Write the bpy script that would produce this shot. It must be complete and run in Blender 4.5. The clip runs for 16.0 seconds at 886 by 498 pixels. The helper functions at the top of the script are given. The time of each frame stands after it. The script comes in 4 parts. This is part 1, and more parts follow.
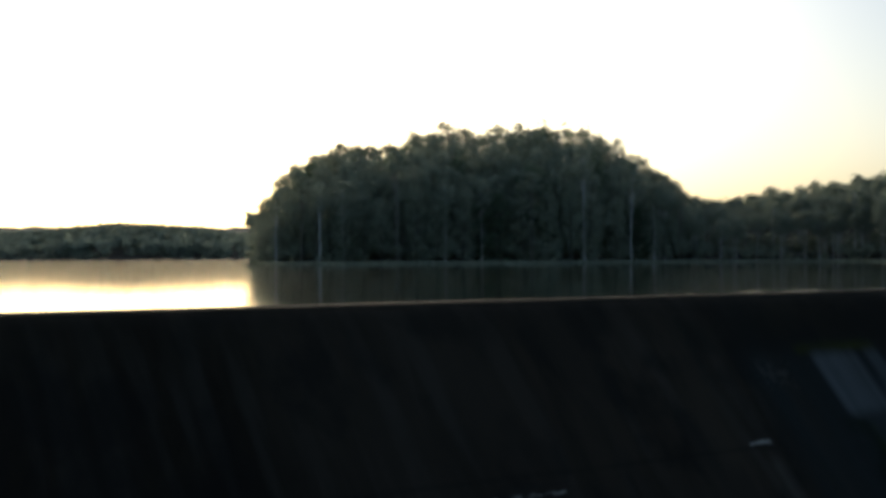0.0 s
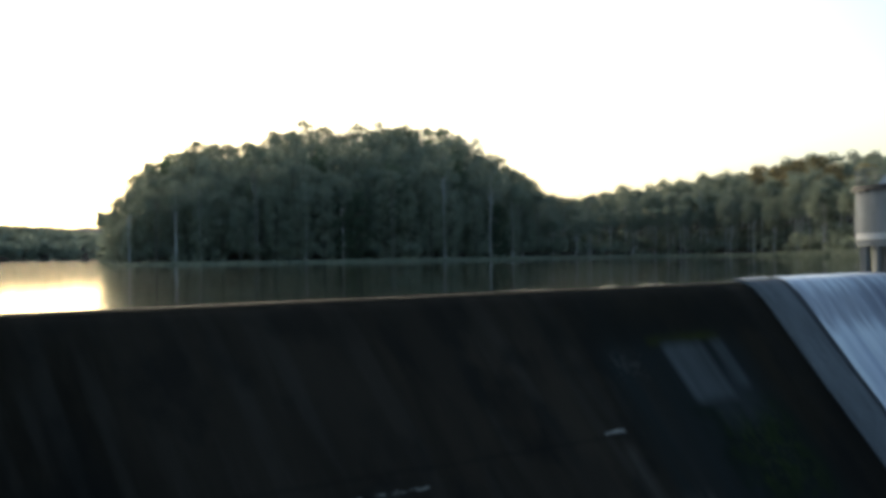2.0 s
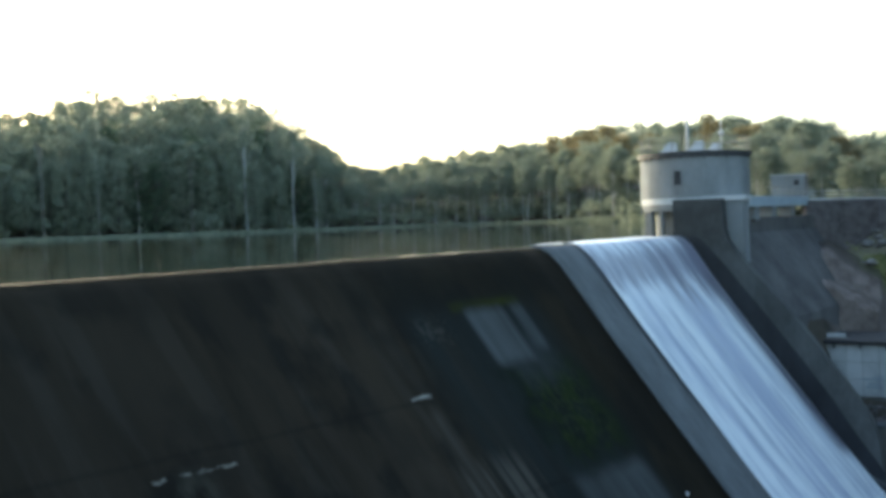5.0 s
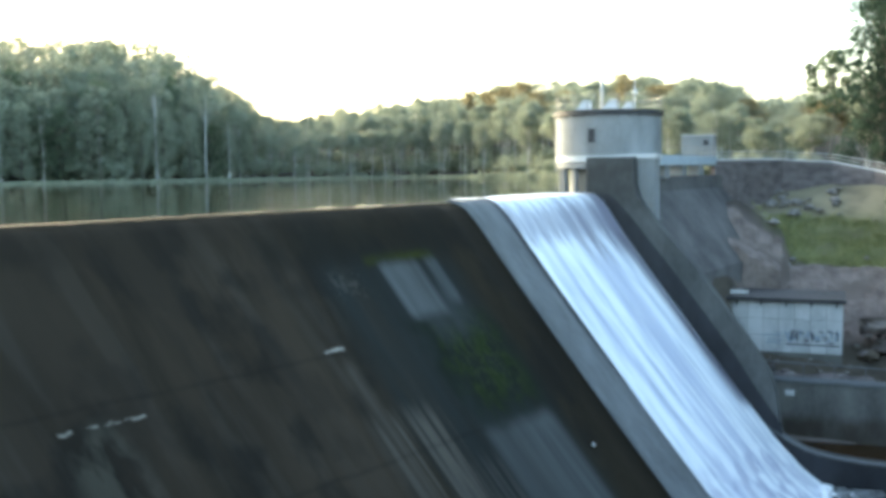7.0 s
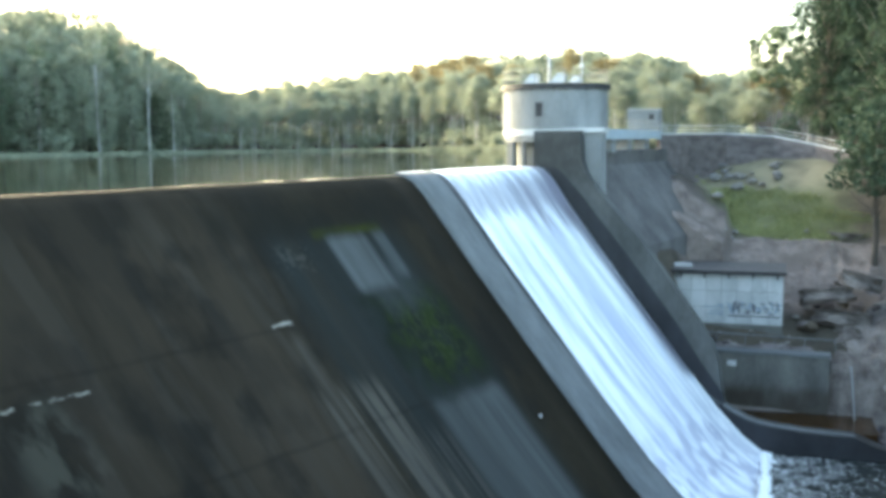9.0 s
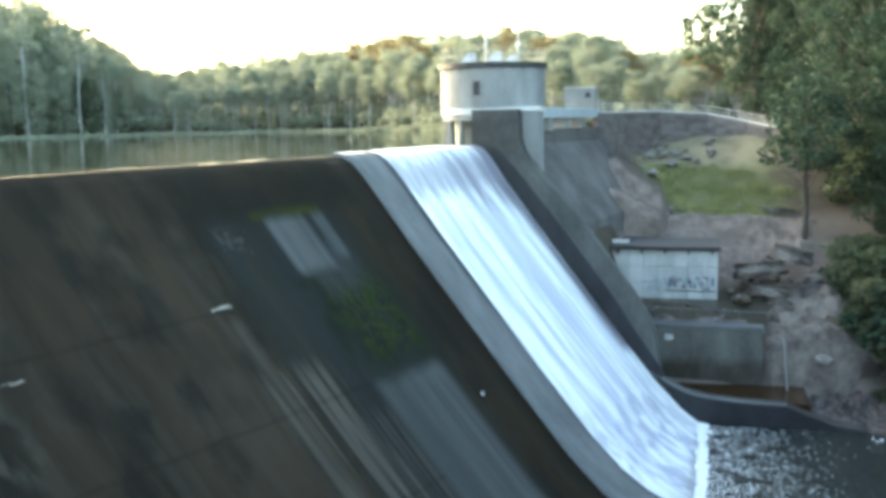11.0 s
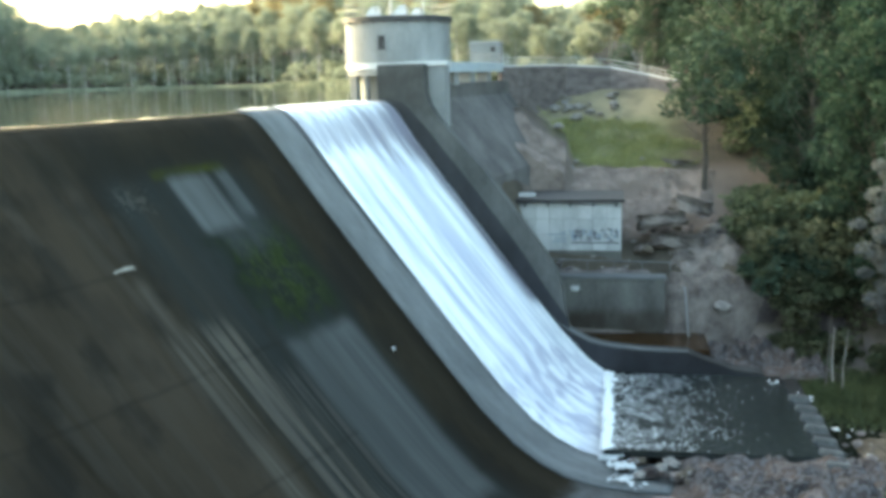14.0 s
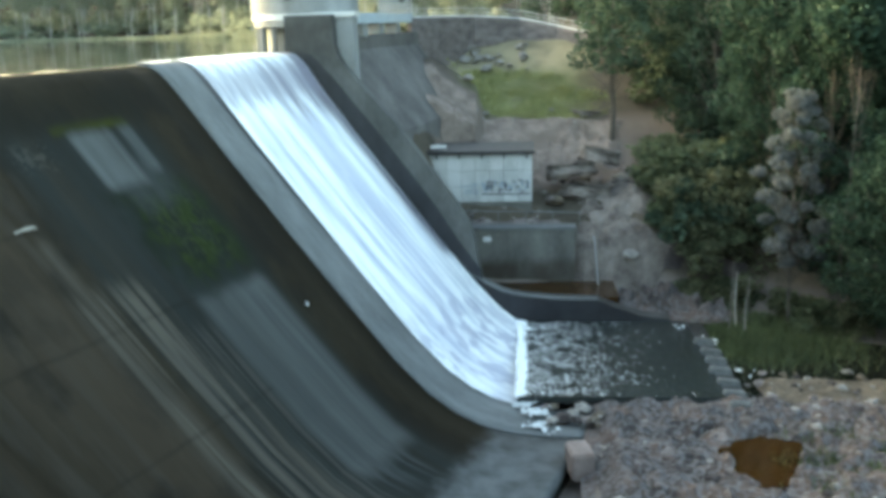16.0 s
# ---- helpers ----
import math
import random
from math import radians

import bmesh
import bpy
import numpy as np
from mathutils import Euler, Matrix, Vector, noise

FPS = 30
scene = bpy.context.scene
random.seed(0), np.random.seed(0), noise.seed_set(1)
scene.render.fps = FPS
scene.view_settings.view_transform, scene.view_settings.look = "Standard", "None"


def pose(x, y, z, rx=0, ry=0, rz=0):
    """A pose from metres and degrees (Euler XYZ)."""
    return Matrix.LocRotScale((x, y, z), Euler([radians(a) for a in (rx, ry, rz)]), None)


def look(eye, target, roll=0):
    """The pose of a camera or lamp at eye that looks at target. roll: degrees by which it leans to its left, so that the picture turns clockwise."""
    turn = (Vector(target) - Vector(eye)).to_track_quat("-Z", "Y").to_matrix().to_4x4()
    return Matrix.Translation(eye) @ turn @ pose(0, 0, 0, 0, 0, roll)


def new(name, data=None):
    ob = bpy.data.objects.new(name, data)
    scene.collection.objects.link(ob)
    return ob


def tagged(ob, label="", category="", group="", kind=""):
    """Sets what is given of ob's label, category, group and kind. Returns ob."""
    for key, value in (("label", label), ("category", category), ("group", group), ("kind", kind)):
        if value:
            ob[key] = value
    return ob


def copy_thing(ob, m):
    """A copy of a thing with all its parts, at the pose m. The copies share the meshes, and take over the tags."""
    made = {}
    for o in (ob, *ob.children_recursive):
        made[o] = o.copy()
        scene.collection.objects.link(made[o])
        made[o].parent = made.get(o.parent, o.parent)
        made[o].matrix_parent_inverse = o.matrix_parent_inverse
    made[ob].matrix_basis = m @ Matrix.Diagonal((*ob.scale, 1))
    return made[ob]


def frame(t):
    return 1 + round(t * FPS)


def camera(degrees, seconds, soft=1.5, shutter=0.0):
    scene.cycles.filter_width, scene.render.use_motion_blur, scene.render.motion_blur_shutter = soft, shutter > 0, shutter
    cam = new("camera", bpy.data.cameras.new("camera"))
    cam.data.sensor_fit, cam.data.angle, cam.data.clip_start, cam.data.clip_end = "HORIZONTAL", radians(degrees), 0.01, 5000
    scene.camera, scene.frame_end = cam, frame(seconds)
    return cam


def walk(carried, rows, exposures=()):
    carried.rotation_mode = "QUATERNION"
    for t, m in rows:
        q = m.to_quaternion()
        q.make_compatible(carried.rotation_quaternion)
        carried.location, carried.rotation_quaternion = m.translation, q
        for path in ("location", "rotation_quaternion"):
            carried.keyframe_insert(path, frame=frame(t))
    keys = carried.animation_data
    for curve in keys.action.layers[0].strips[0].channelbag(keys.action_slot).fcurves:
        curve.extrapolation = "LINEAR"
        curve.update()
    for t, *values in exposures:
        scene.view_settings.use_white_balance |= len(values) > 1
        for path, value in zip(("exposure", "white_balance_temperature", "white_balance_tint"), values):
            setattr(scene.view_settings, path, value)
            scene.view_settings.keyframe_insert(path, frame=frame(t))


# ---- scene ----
LENS = 47.84
cam = camera(LENS, 16.0, soft=4.2)
EYE = (0.0, 0.0, 1.8)
TURN = -44.8  # the camera's own bearing to the plan: x along the spillway crest, y upstream
ROWS = (
    (0.0, 0.01, 0.39, 0.19),
    (0.5, -2.07, 0.28, 0.64),
    (1.0, -3.98, 0.23, 0.68),
    (1.5, -5.92, 0.13, 1.11),
    (2.0, -7.93, 0.22, 0.79),
    (2.5, -9.83, 0.22, 1.31),
    (3.0, -12.02, 0.13, 1.97),
    (3.5, -14.14, -0.29, 2.17),
    (4.0, -16.07, -0.58, 2.29),
    (6.5, -22.89, -3.75, 0.85),
    (7.0, -23.96, -4.49, 0.70),
    (7.5, -24.94, -5.06, 0.67),
    (8.0, -25.78, -5.38, 0.38),
    (8.5, -26.32, -5.59, 0.44),
    (9.0, -26.94, -6.04, 0.53),
    (11.5, -31.55, -7.39, 1.37),
    (12.0, -32.56, -7.65, 1.60),
    (12.5, -33.24, -8.24, 1.37),
    (13.0, -33.96, -8.78, 1.50),
    (13.5, -34.64, -9.23, 1.34),
    (14.0, -35.81, -9.89, 1.31),
    (14.5, -36.62, -10.66, 1.13),
    (15.0, -37.72, -11.35, 1.09),
    (15.5, -39.32, -12.06, 1.71),
    (16.0, -40.93, -12.71, 1.39),
)
EXPOSURES = ((0.0, 0.0, 6700, 6), (1.0, 0.25, 6700, 5), (2.0, 0.72, 6800, 4), (3.0, 1.18, 6900, 2), (4.0, 1.5, 7000, 1), (5.2, 2.0, 7100, 0), (6.5, 2.75, 7450, 0), (9.0, 3.27, 7950, 0), (12.0, 3.36, 8500, -2), (16.0, 3.33, 9250, -4))
walk(cam, [(t, pose(*EYE, 90 + p, r, y + TURN)) for t, y, p, r in ROWS], EXPOSURES)

# ---- light ----
world = bpy.data.worlds.new("dusk_sky")
scene.world = world
world.use_nodes = True
wn = world.node_tree.nodes
sky = wn.new("ShaderNodeTexSky")
sky.sky_type, sky.sun_disc = "NISHITA", False
SUN_AZ, SUN_UP = 29.0, 17.0  # bearing of the veiled sun, degrees clockwise from +y, and its height
sky.sun_elevation, sky.sun_rotation = radians(SUN_UP), radians(SUN_AZ)
sky.air_density, sky.dust_density, sky.ozone_density = 1.0, 3.8, 2.5
wn["Background"].inputs["Strength"].default_value = 0.15
world.node_tree.links.new(sky.outputs[0], wn["Background"].inputs["Color"])
sun = new("sun", bpy.data.lights.new("sun", "SUN"))
sun.data.energy, sun.data.angle, sun.data.color = 0.35, radians(20), (1.0, 0.93, 0.84)
sd = Vector((math.sin(radians(SUN_AZ)) * math.cos(radians(SUN_UP)), math.cos(radians(SUN_AZ)) * math.cos(radians(SUN_UP)), math.sin(radians(SUN_UP))))
sun.matrix_world = look(sd * 100, (0, 0, 0))


# ---- materials ----
def material(name, dark, light, rough=0.8, scale=1.0, stretch=(1, 1, 1), fine=18.0, bump=0.3, metal=0.0, spec=0.4, contrast=(0.3, 0.7), island=0.0, rand=0.0):
    """Two-scale noise between two colours, with fine relief, in metres."""
    m = bpy.data.materials.new(name)
    m.use_nodes = True
    nt = m.node_tree
    n, l = nt.nodes, nt.links
    b = n["Principled BSDF"]
    tc = n.new("ShaderNodeTexCoord")
    mp = n.new("ShaderNodeMapping")
    mp.inputs["Scale"].default_value = [scale * s for s in stretch]
    l.new(tc.outputs["Object"], mp.inputs["Vector"])
    big, small = n.new("ShaderNodeTexNoise"), n.new("ShaderNodeTexNoise")
    big.inputs["Scale"].default_value, big.inputs["Detail"].default_value = 1.0, 6.0
    small.inputs["Scale"].default_value, small.inputs["Detail"].default_value = fine, 4.0
    l.new(mp.outputs[0], big.inputs["Vector"])
    l.new(mp.outputs[0], small.inputs["Vector"])
    mix = n.new("ShaderNodeMath")
    mix.operation = "MULTIPLY_ADD"
    mix.inputs[1].default_value = 0.35
    l.new(small.outputs[0], mix.inputs[0])
    sub = n.new("ShaderNodeMath")
    sub.operation = "MULTIPLY_ADD"
    sub.inputs[1].default_value, sub.inputs[2].default_value = 0.9, -0.12
    l.new(big.outputs[0], sub.inputs[0])
    l.new(sub.outputs[0], mix.inputs[2])
    value = mix.outputs[0]
    if island or rand:
        g = n.new("ShaderNodeNewGeometry") if island else n.new("ShaderNodeObjectInfo")
        a = n.new("ShaderNodeMath")
        a.operation = "MULTIPLY_ADD"
        a.inputs[1].default_value = island or rand
        l.new(g.outputs["Random Per Island"] if island else g.outputs["Random"], a.inputs[0])
        l.new(value, a.inputs[2])
        s = n.new("ShaderNodeMath")
        s.operation = "SUBTRACT"
        s.inputs[1].default_value = (island or rand) / 2
        l.new(a.outputs[0], s.inputs[0])
        value = s.outputs[0]
    ramp = n.new("ShaderNodeValToRGB")
    ramp.color_ramp.elements[0].position, ramp.color_ramp.elements[1].position = contrast
    ramp.color_ramp.elements[0].color, ramp.color_ramp.elements[1].color = (*dark, 1), (*light, 1)
    l.new(value, ramp.inputs[0])
    l.new(ramp.outputs[0], b.inputs["Base Color"])
    b.inputs["Roughness"].default_value, b.inputs["Metallic"].default_value = rough, metal
    b.inputs["Specular IOR Level"].default_value = spec
    if bump:
        bp = n.new("ShaderNodeBump")
        bp.inputs["Strength"].default_value, bp.inputs["Distance"].default_value = bump, 0.05
        l.new(small.outputs[0], bp.inputs["Height"])
        l.new(bp.outputs[0], b.inputs["Normal"])
    return m


def overlay(m, colour, x, y, z, soft=0.4, amount=1.0, ragged=0.6, streak=(1.2, 0.12, 0.12), patchy=False):
    """A patch of that colour inside a box of the plan, with ragged edges."""
    nt = m.node_tree
    n, l = nt.nodes, nt.links
    b = n["Principled BSDF"]
    base = b.inputs["Base Color"].links[0].from_socket
    tc = n.new("ShaderNodeTexCoord")
    no = n.new("ShaderNodeTexNoise")
    no.inputs["Scale"].default_value, no.inputs["Detail"].default_value = 1.0, 5.0
    mp = n.new("ShaderNodeMapping")
    mp.inputs["Scale"].default_value = streak
    l.new(tc.outputs["Object"], mp.inputs["Vector"])
    l.new(mp.outputs[0], no.inputs["Vector"])
    jit = n.new("ShaderNodeVectorMath")
    jit.operation = "MULTIPLY_ADD"
    l.new(no.outputs["Color"], jit.inputs[0])
    jit.inputs[1].default_value = (ragged * 2,) * 3
    l.new(tc.outputs["Object"], jit.inputs[2])
    sep = n.new("ShaderNodeSeparateXYZ")
    l.new(jit.outputs[0], sep.inputs[0])
    value = None
    for k, span in enumerate((x, y, z)):
        if span is None:
            continue
        for edge, sign in ((span[0], 1), (span[1], -1)):
            mr = n.new("ShaderNodeMapRange")
            mr.interpolation_type = "SMOOTHSTEP"
            mr.inputs["From Min"].default_value = edge + ragged - sign * soft
            mr.inputs["From Max"].default_value = edge + ragged + sign * soft
            l.new(sep.outputs[k], mr.inputs["Value"])
            if value is None:
                value = mr.outputs[0]
            else:
                mu = n.new("ShaderNodeMath")
                mu.operation = "MULTIPLY"
                l.new(value, mu.inputs[0])
                l.new(mr.outputs[0], mu.inputs[1])
                value = mu.outputs[0]
    var = n.new("ShaderNodeMath")
    var.operation = "MULTIPLY"
    mr = n.new("ShaderNodeMapRange")
    mr.inputs["From Min"].default_value, mr.inputs["From Max"].default_value = (0.47, 0.58) if patchy else (0.3, 0.62)
    mr.inputs["To Min"].default_value, mr.inputs["To Max"].default_value = 0.0 if patchy else amount * 0.45, amount
    l.new(no.outputs[0], mr.inputs["Value"])
    l.new(mr.outputs[0], var.inputs[0])
    l.new(value, var.inputs[1])
    mx = n.new("ShaderNodeMix")
    mx.data_type = "RGBA"
    l.new(var.outputs[0], mx.inputs["Factor"])
    l.new(base, mx.inputs["A"])
    mx.inputs["B"].default_value = (*colour, 1)
    l.new(mx.outputs["Result"], b.inputs["Base Color"])


def ripple(name, colour, rough, scale, stretch, strength, distance=0.1, alpha=None):
    m = material(name, [c * 0.7 for c in colour], colour, rough=rough, scale=scale * 0.3, bump=0, spec=0.5)
    n, l = m.node_tree.nodes, m.node_tree.links
    tc, mp, no, bp = n.new("ShaderNodeTexCoord"), n.new("ShaderNodeMapping"), n.new("ShaderNodeTexNoise"), n.new("ShaderNodeBump")
    mp.inputs["Scale"].default_value = [scale * s for s in stretch]
    no.inputs["Detail"].default_value, no.inputs["Scale"].default_value = 4.0, 1.0
    l.new(tc.outputs["Object"], mp.inputs["Vector"])
    l.new(mp.outputs[0], no.inputs["Vector"])
    l.new(no.outputs[0], bp.inputs["Height"])
    bp.inputs["Strength"].default_value, bp.inputs["Distance"].default_value = strength, distance
    l.new(bp.outputs[0], n["Principled BSDF"].inputs["Normal"])
    return m


def leafy(m, share=0.5):
    n, l = m.node_tree.nodes, m.node_tree.links
    b, out = n["Principled BSDF"], n["Material Output"]
    tr, mx = n.new("ShaderNodeBsdfTranslucent"), n.new("ShaderNodeMixShader")
    l.new(b.inputs["Base Color"].links[0].from_socket, tr.inputs["Color"])
    mx.inputs[0].default_value = share
    l.new(b.outputs[0], mx.inputs[1])
    l.new(tr.outputs[0], mx.inputs[2])
    l.new(mx.outputs[0], out.inputs["Surface"])
    return m


# far darker than concrete; the face's shade is partly in this colour
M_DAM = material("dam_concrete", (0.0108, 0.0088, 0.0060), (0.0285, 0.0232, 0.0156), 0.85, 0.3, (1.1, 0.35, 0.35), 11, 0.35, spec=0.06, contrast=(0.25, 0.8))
M_ABUTFACE = material("mossy_concrete", (0.060, 0.058, 0.058), (0.155, 0.147, 0.144), 0.9, 0.35, (1, 1, 0.6), 10, 0.4)
overlay(M_ABUTFACE, (0.03, 0.023, 0.016), None, None, (-24, -14.5), 1.5, 0.9, 0.6, (0.6, 0.6, 0.3))
M_WALLTOP = material("worn_concrete", (0.085, 0.092, 0.095), (0.15, 0.16, 0.165), 0.8, 0.5, (2, 0.6, 0.6), 8, 0.3)
M_SIDEWALL = material("side_wall_concrete", (0.05, 0.052, 0.05), (0.105, 0.108, 0.104), 0.9, 0.4, (1, 1, 0.5), 9, 0.3)
M_CONC = material("pale_concrete", (0.17, 0.178, 0.183), (0.28, 0.292, 0.298), 0.8, 0.6, (1, 1, 0.35), 12, 0.25)
M_CONC_DULL = material("dull_concrete", (0.075, 0.075, 0.07), (0.17, 0.17, 0.158), 0.9, 0.5, (1, 1, 0.4), 10, 0.35)
overlay(M_CONC_DULL, (0.035, 0.026, 0.018), None, None, (-23, -17.3), 0.5, 0.85, 0.6, (0.6, 0.6, 0.3))
M_DARK = material("dark_metal", (0.02, 0.02, 0.022), (0.05, 0.05, 0.055), 0.6, 2, bump=0.1)
M_STEEL = material("galvanised_steel", (0.45, 0.48, 0.5), (0.62, 0.65, 0.68), 0.5, 3, bump=0.05, metal=0.6)
M_BLUE = material("pale_blue_paint", (0.36, 0.43, 0.49), (0.47, 0.55, 0.6), 0.5, 1.5, bump=0.1)
M_WHITE = material("white_paint", (0.44, 0.455, 0.465), (0.58, 0.59, 0.6), 0.5, 1.5, bump=0.05)
M_GROUND = material("forest_ground", (0.04, 0.034, 0.026), (0.11, 0.09, 0.068), 0.95, 0.25, fine=14, bump=0.8)
M_ROCK = material("river_rock", (0.075, 0.064, 0.062), (0.23, 0.195, 0.19), 0.9, 0.5, fine=7, bump=0.7)
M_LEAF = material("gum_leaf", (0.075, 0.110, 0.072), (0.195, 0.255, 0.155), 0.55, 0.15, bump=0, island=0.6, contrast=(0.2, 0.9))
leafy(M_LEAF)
# haze and glare over the woods put into a paler, greyer leaf colour
M_LEAF_HAZED = material("hazed_leaf", (0.23, 0.265, 0.20), (0.41, 0.45, 0.34), 0.7, 0.03, bump=0, island=0.5, contrast=(0.2, 0.9))
leafy(M_LEAF_HAZED)
M_BARK = material("gum_bark", (0.14, 0.125, 0.11), (0.42, 0.39, 0.35), 0.9, 0.8, (1, 1, 0.3), 10, 0.4, rand=0.5)
M_LAKE = ripple("lake_water", (0.020, 0.034, 0.025), 0.055, 0.5, (0.7, 1.6, 1), 0.09, 0.1)
M_POOL = ripple("pool_water", (0.026, 0.033, 0.033), 0.16, 2.2, (1, 1, 1), 0.9, 0.12)
M_FALL = material("falling_water", (0.42, 0.47, 0.56), (0.85, 0.88, 0.91), 0.4, 0.9, (1.3, 0.14, 0.14), 3.6, 0.6, contrast=(0.26, 0.56))
overlay(M_FALL, (0.42, 0.46, 0.60), (61.0, 70.0), None, (-21, -3.5), 1.6, 0.6, 1.2, (0.5, 0.07, 0.07), True)
overlay(M_FALL, (0.34, 0.36, 0.48), (58.5, 72.0), None, (-22, -16.5), 1.6, 0.7, 1.0, (0.9, 0.5, 0.5), True)
# darker grey-violet colour towards the far side wall and below the lip
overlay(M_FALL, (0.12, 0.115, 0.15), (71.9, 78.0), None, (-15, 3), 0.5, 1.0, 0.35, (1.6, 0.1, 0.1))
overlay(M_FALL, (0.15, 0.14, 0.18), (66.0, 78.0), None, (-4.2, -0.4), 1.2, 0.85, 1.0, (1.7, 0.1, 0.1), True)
overlay(M_FALL, (0.22, 0.22, 0.28), None, None, (-2.7, -0.5), 0.6, 0.8, 1.3, (2.2, 0.12, 0.12))
# stains of the dam's face: wet slate area, lift joints, pale patches, moss, painted sheen
overlay(M_DAM, (0.046, 0.036, 0.026), (31.5, 39.2), None, (-17, -0.5), 2.6, 0.65, 1.6, (0.5, 0.12, 0.12))
overlay(M_DAM, (0.040, 0.032, 0.024), (20.0, 30.0), None, (-12, -0.5), 3.0, 0.6, 2.0, (0.4, 0.12, 0.12))
overlay(M_DAM, (0.055, 0.050, 0.042), (10, 44), None, (-20, -0.8), 2.0, 0.28, 1.0, (1.0, 0.10, 0.10), True)
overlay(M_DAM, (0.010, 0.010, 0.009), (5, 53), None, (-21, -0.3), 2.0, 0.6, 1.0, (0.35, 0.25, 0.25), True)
overlay(M_DAM, (0.019, 0.023, 0.022), (40.0, 49.6), None, (-23, -2.5), 1.0, 0.95, 0.7, (0.8, 0.1, 0.1))
overlay(M_DAM, (0.013, 0.013, 0.010), (37.5, 50.0), None, (-2.5, -1.0), 0.5, 0.6, 0.4)
overlay(M_DAM, (0.030, 0.035, 0.006), (43.4, 48.4), None, (-2.72, -2.3), 0.22, 0.85, 0.2, (0.5, 0.5, 0.5))
overlay(M_DAM, (0.075, 0.081, 0.080), (44.0, 49.2), None, (-19.5, -10.5), 0.45, 0.85, 0.4, (0.7, 0.06, 0.06))
overlay(M_DAM, (0.046, 0.050, 0.050), (44.2, 49.0), None, (-20.5, -11.2), 0.7, 0.8, 0.5, (2.2, 0.06, 0.06), True)
overlay(M_DAM, (0.010, 0.014, 0.009), (44.0, 49.8), None, (-10.0, -5.6), 0.8, 0.95, 1.3, (0.9, 0.6, 0.6))
overlay(M_DAM, (0.016, 0.025, 0.008), (44.8, 49.4), None, (-9.7, -5.9), 1.0, 0.9, 1.3, (1.4, 1.0, 1.0), True)
overlay(M_DAM, (0.034, 0.045, 0.018), (45.4, 49.2), None, (-9.2, -5.9), 0.9, 0.4, 1.0, (3.6, 2.8, 2.8), True)
# sky sheen on the wet foot of the dam, painted as a pale colour
overlay(M_DAM, (0.13, 0.14, 0.145), (43.0, 54.0), None, (-22, -21.0), 0.25, 0.8, 0.3, (0.8, 0.8, 0.8))
overlay(M_SIDEWALL, (0.022, 0.021, 0.021), None, None, (-24, -18.3), 0.4, 0.9, 0.4, (0.6, 0.6, 0.6))
overlay(M_SIDEWALL, (0.028, 0.028, 0.027), None, (12.2, 18), (-1.2, 4), 0.5, 0.75, 0.5, (0.8, 0.8, 0.8))
overlay(M_DAM, (0.045, 0.050, 0.050), (44.8, 48.4), None, (-6.4, -4.2), 0.7, 0.6, 0.5, (1.6, 0.1, 0.1))
overlay(M_DAM, (0.092, 0.100, 0.100), (44.3, 46.9), None, (-5.3, -2.75), 0.35, 0.95, 0.3, (0.8, 0.12, 0.12))
overlay(M_DAM, (0.08, 0.088, 0.088), (47.5, 48.4), None, (-4.9, -2.75), 0.35, 0.9, 0.3, (1.2, 0.12, 0.12))
overlay(M_DAM, (0.070, 0.062, 0.050), (38.3, 38.9), None, (-22, -6.6), 0.4, 0.8, 0.25, (3.0, 0.12, 0.12))
overlay(M_DAM, (0.085, 0.076, 0.062), (38.0, 42.4), None, (-22, -9.0), 0.7, 0.85, 0.5, (2.6, 0.05, 0.05), True)
overlay(M_DAM, (0.055, 0.052, 0.047), (40.0, 44.0), None, (-22, -11.5), 0.6, 0.7, 0.5, (4.0, 0.06, 0.06), True)
overlay(M_DAM, (0.044, 0.034, 0.024), (28.0, 41.0), None, (-20, -1.0), 3.0, 0.5, 1.5, (0.45, 0.06, 0.06), True)
overlay(M_DAM, (0.10, 0.094, 0.080), (40.6, 42.6), None, (-3.9, -2.9), 0.4, 0.25, 0.4, (3.0, 3.0, 3.0), True)
# near-black crest line, painted to keep down the sunlit rim
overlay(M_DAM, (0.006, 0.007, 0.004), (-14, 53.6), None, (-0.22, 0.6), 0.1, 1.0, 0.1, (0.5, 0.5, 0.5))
for z, x0, x1 in ((-6.15, 18, 39), (-10.4, 5, 44), (-14.8, 5, 44)):
    overlay(M_DAM, (0.010, 0.009, 0.008), (x0, x1), None, (z - 0.07, z + 0.07), 0.09, 0.35, 0.1, (0.6, 0.6, 0.6))
overlay(M_DAM, (0.34, 0.32, 0.28), (37.9, 39.0), None, (-6.03, -5.93), 0.07, 1.0, 0.12, (2.5, 2.5, 2.5))
overlay(M_DAM, (0.24, 0.225, 0.19), (25.4, 28.7), None, (-6.78, -6.70), 0.06, 1.0, 0.13, (1.6, 2.0, 2.0), True)
overlay(M_DAM, (0.075, 0.072, 0.055), (25.3, 27.6), None, (-9.6, -6.9), 0.6, 0.5, 0.5, (1.0, 0.4, 0.4), True)
overlay(M_GROUND, (0.17, 0.145, 0.135), None, None, (-26, -18.7), 0.5, 0.9, 0.8, (0.5, 0.5, 0.5))
overlay(M_GROUND, (0.20, 0.16, 0.145), (88, 98), (-30, 16), None, 1.0, 0.8, 1.0, (0.3, 0.3, 0.3))
overlay(M_GROUND, (0.16, 0.17, 0.075), (98.2, 107.0), (-6.5, 6.0), None, 1.8, 0.85, 2.2, (0.3, 0.3, 0.3))
overlay(M_GROUND, (0.30, 0.265, 0.17), (106, 116), (-8, 10.5), None, 1.2, 0.8, 1.6, (0.4, 0.4, 0.4))
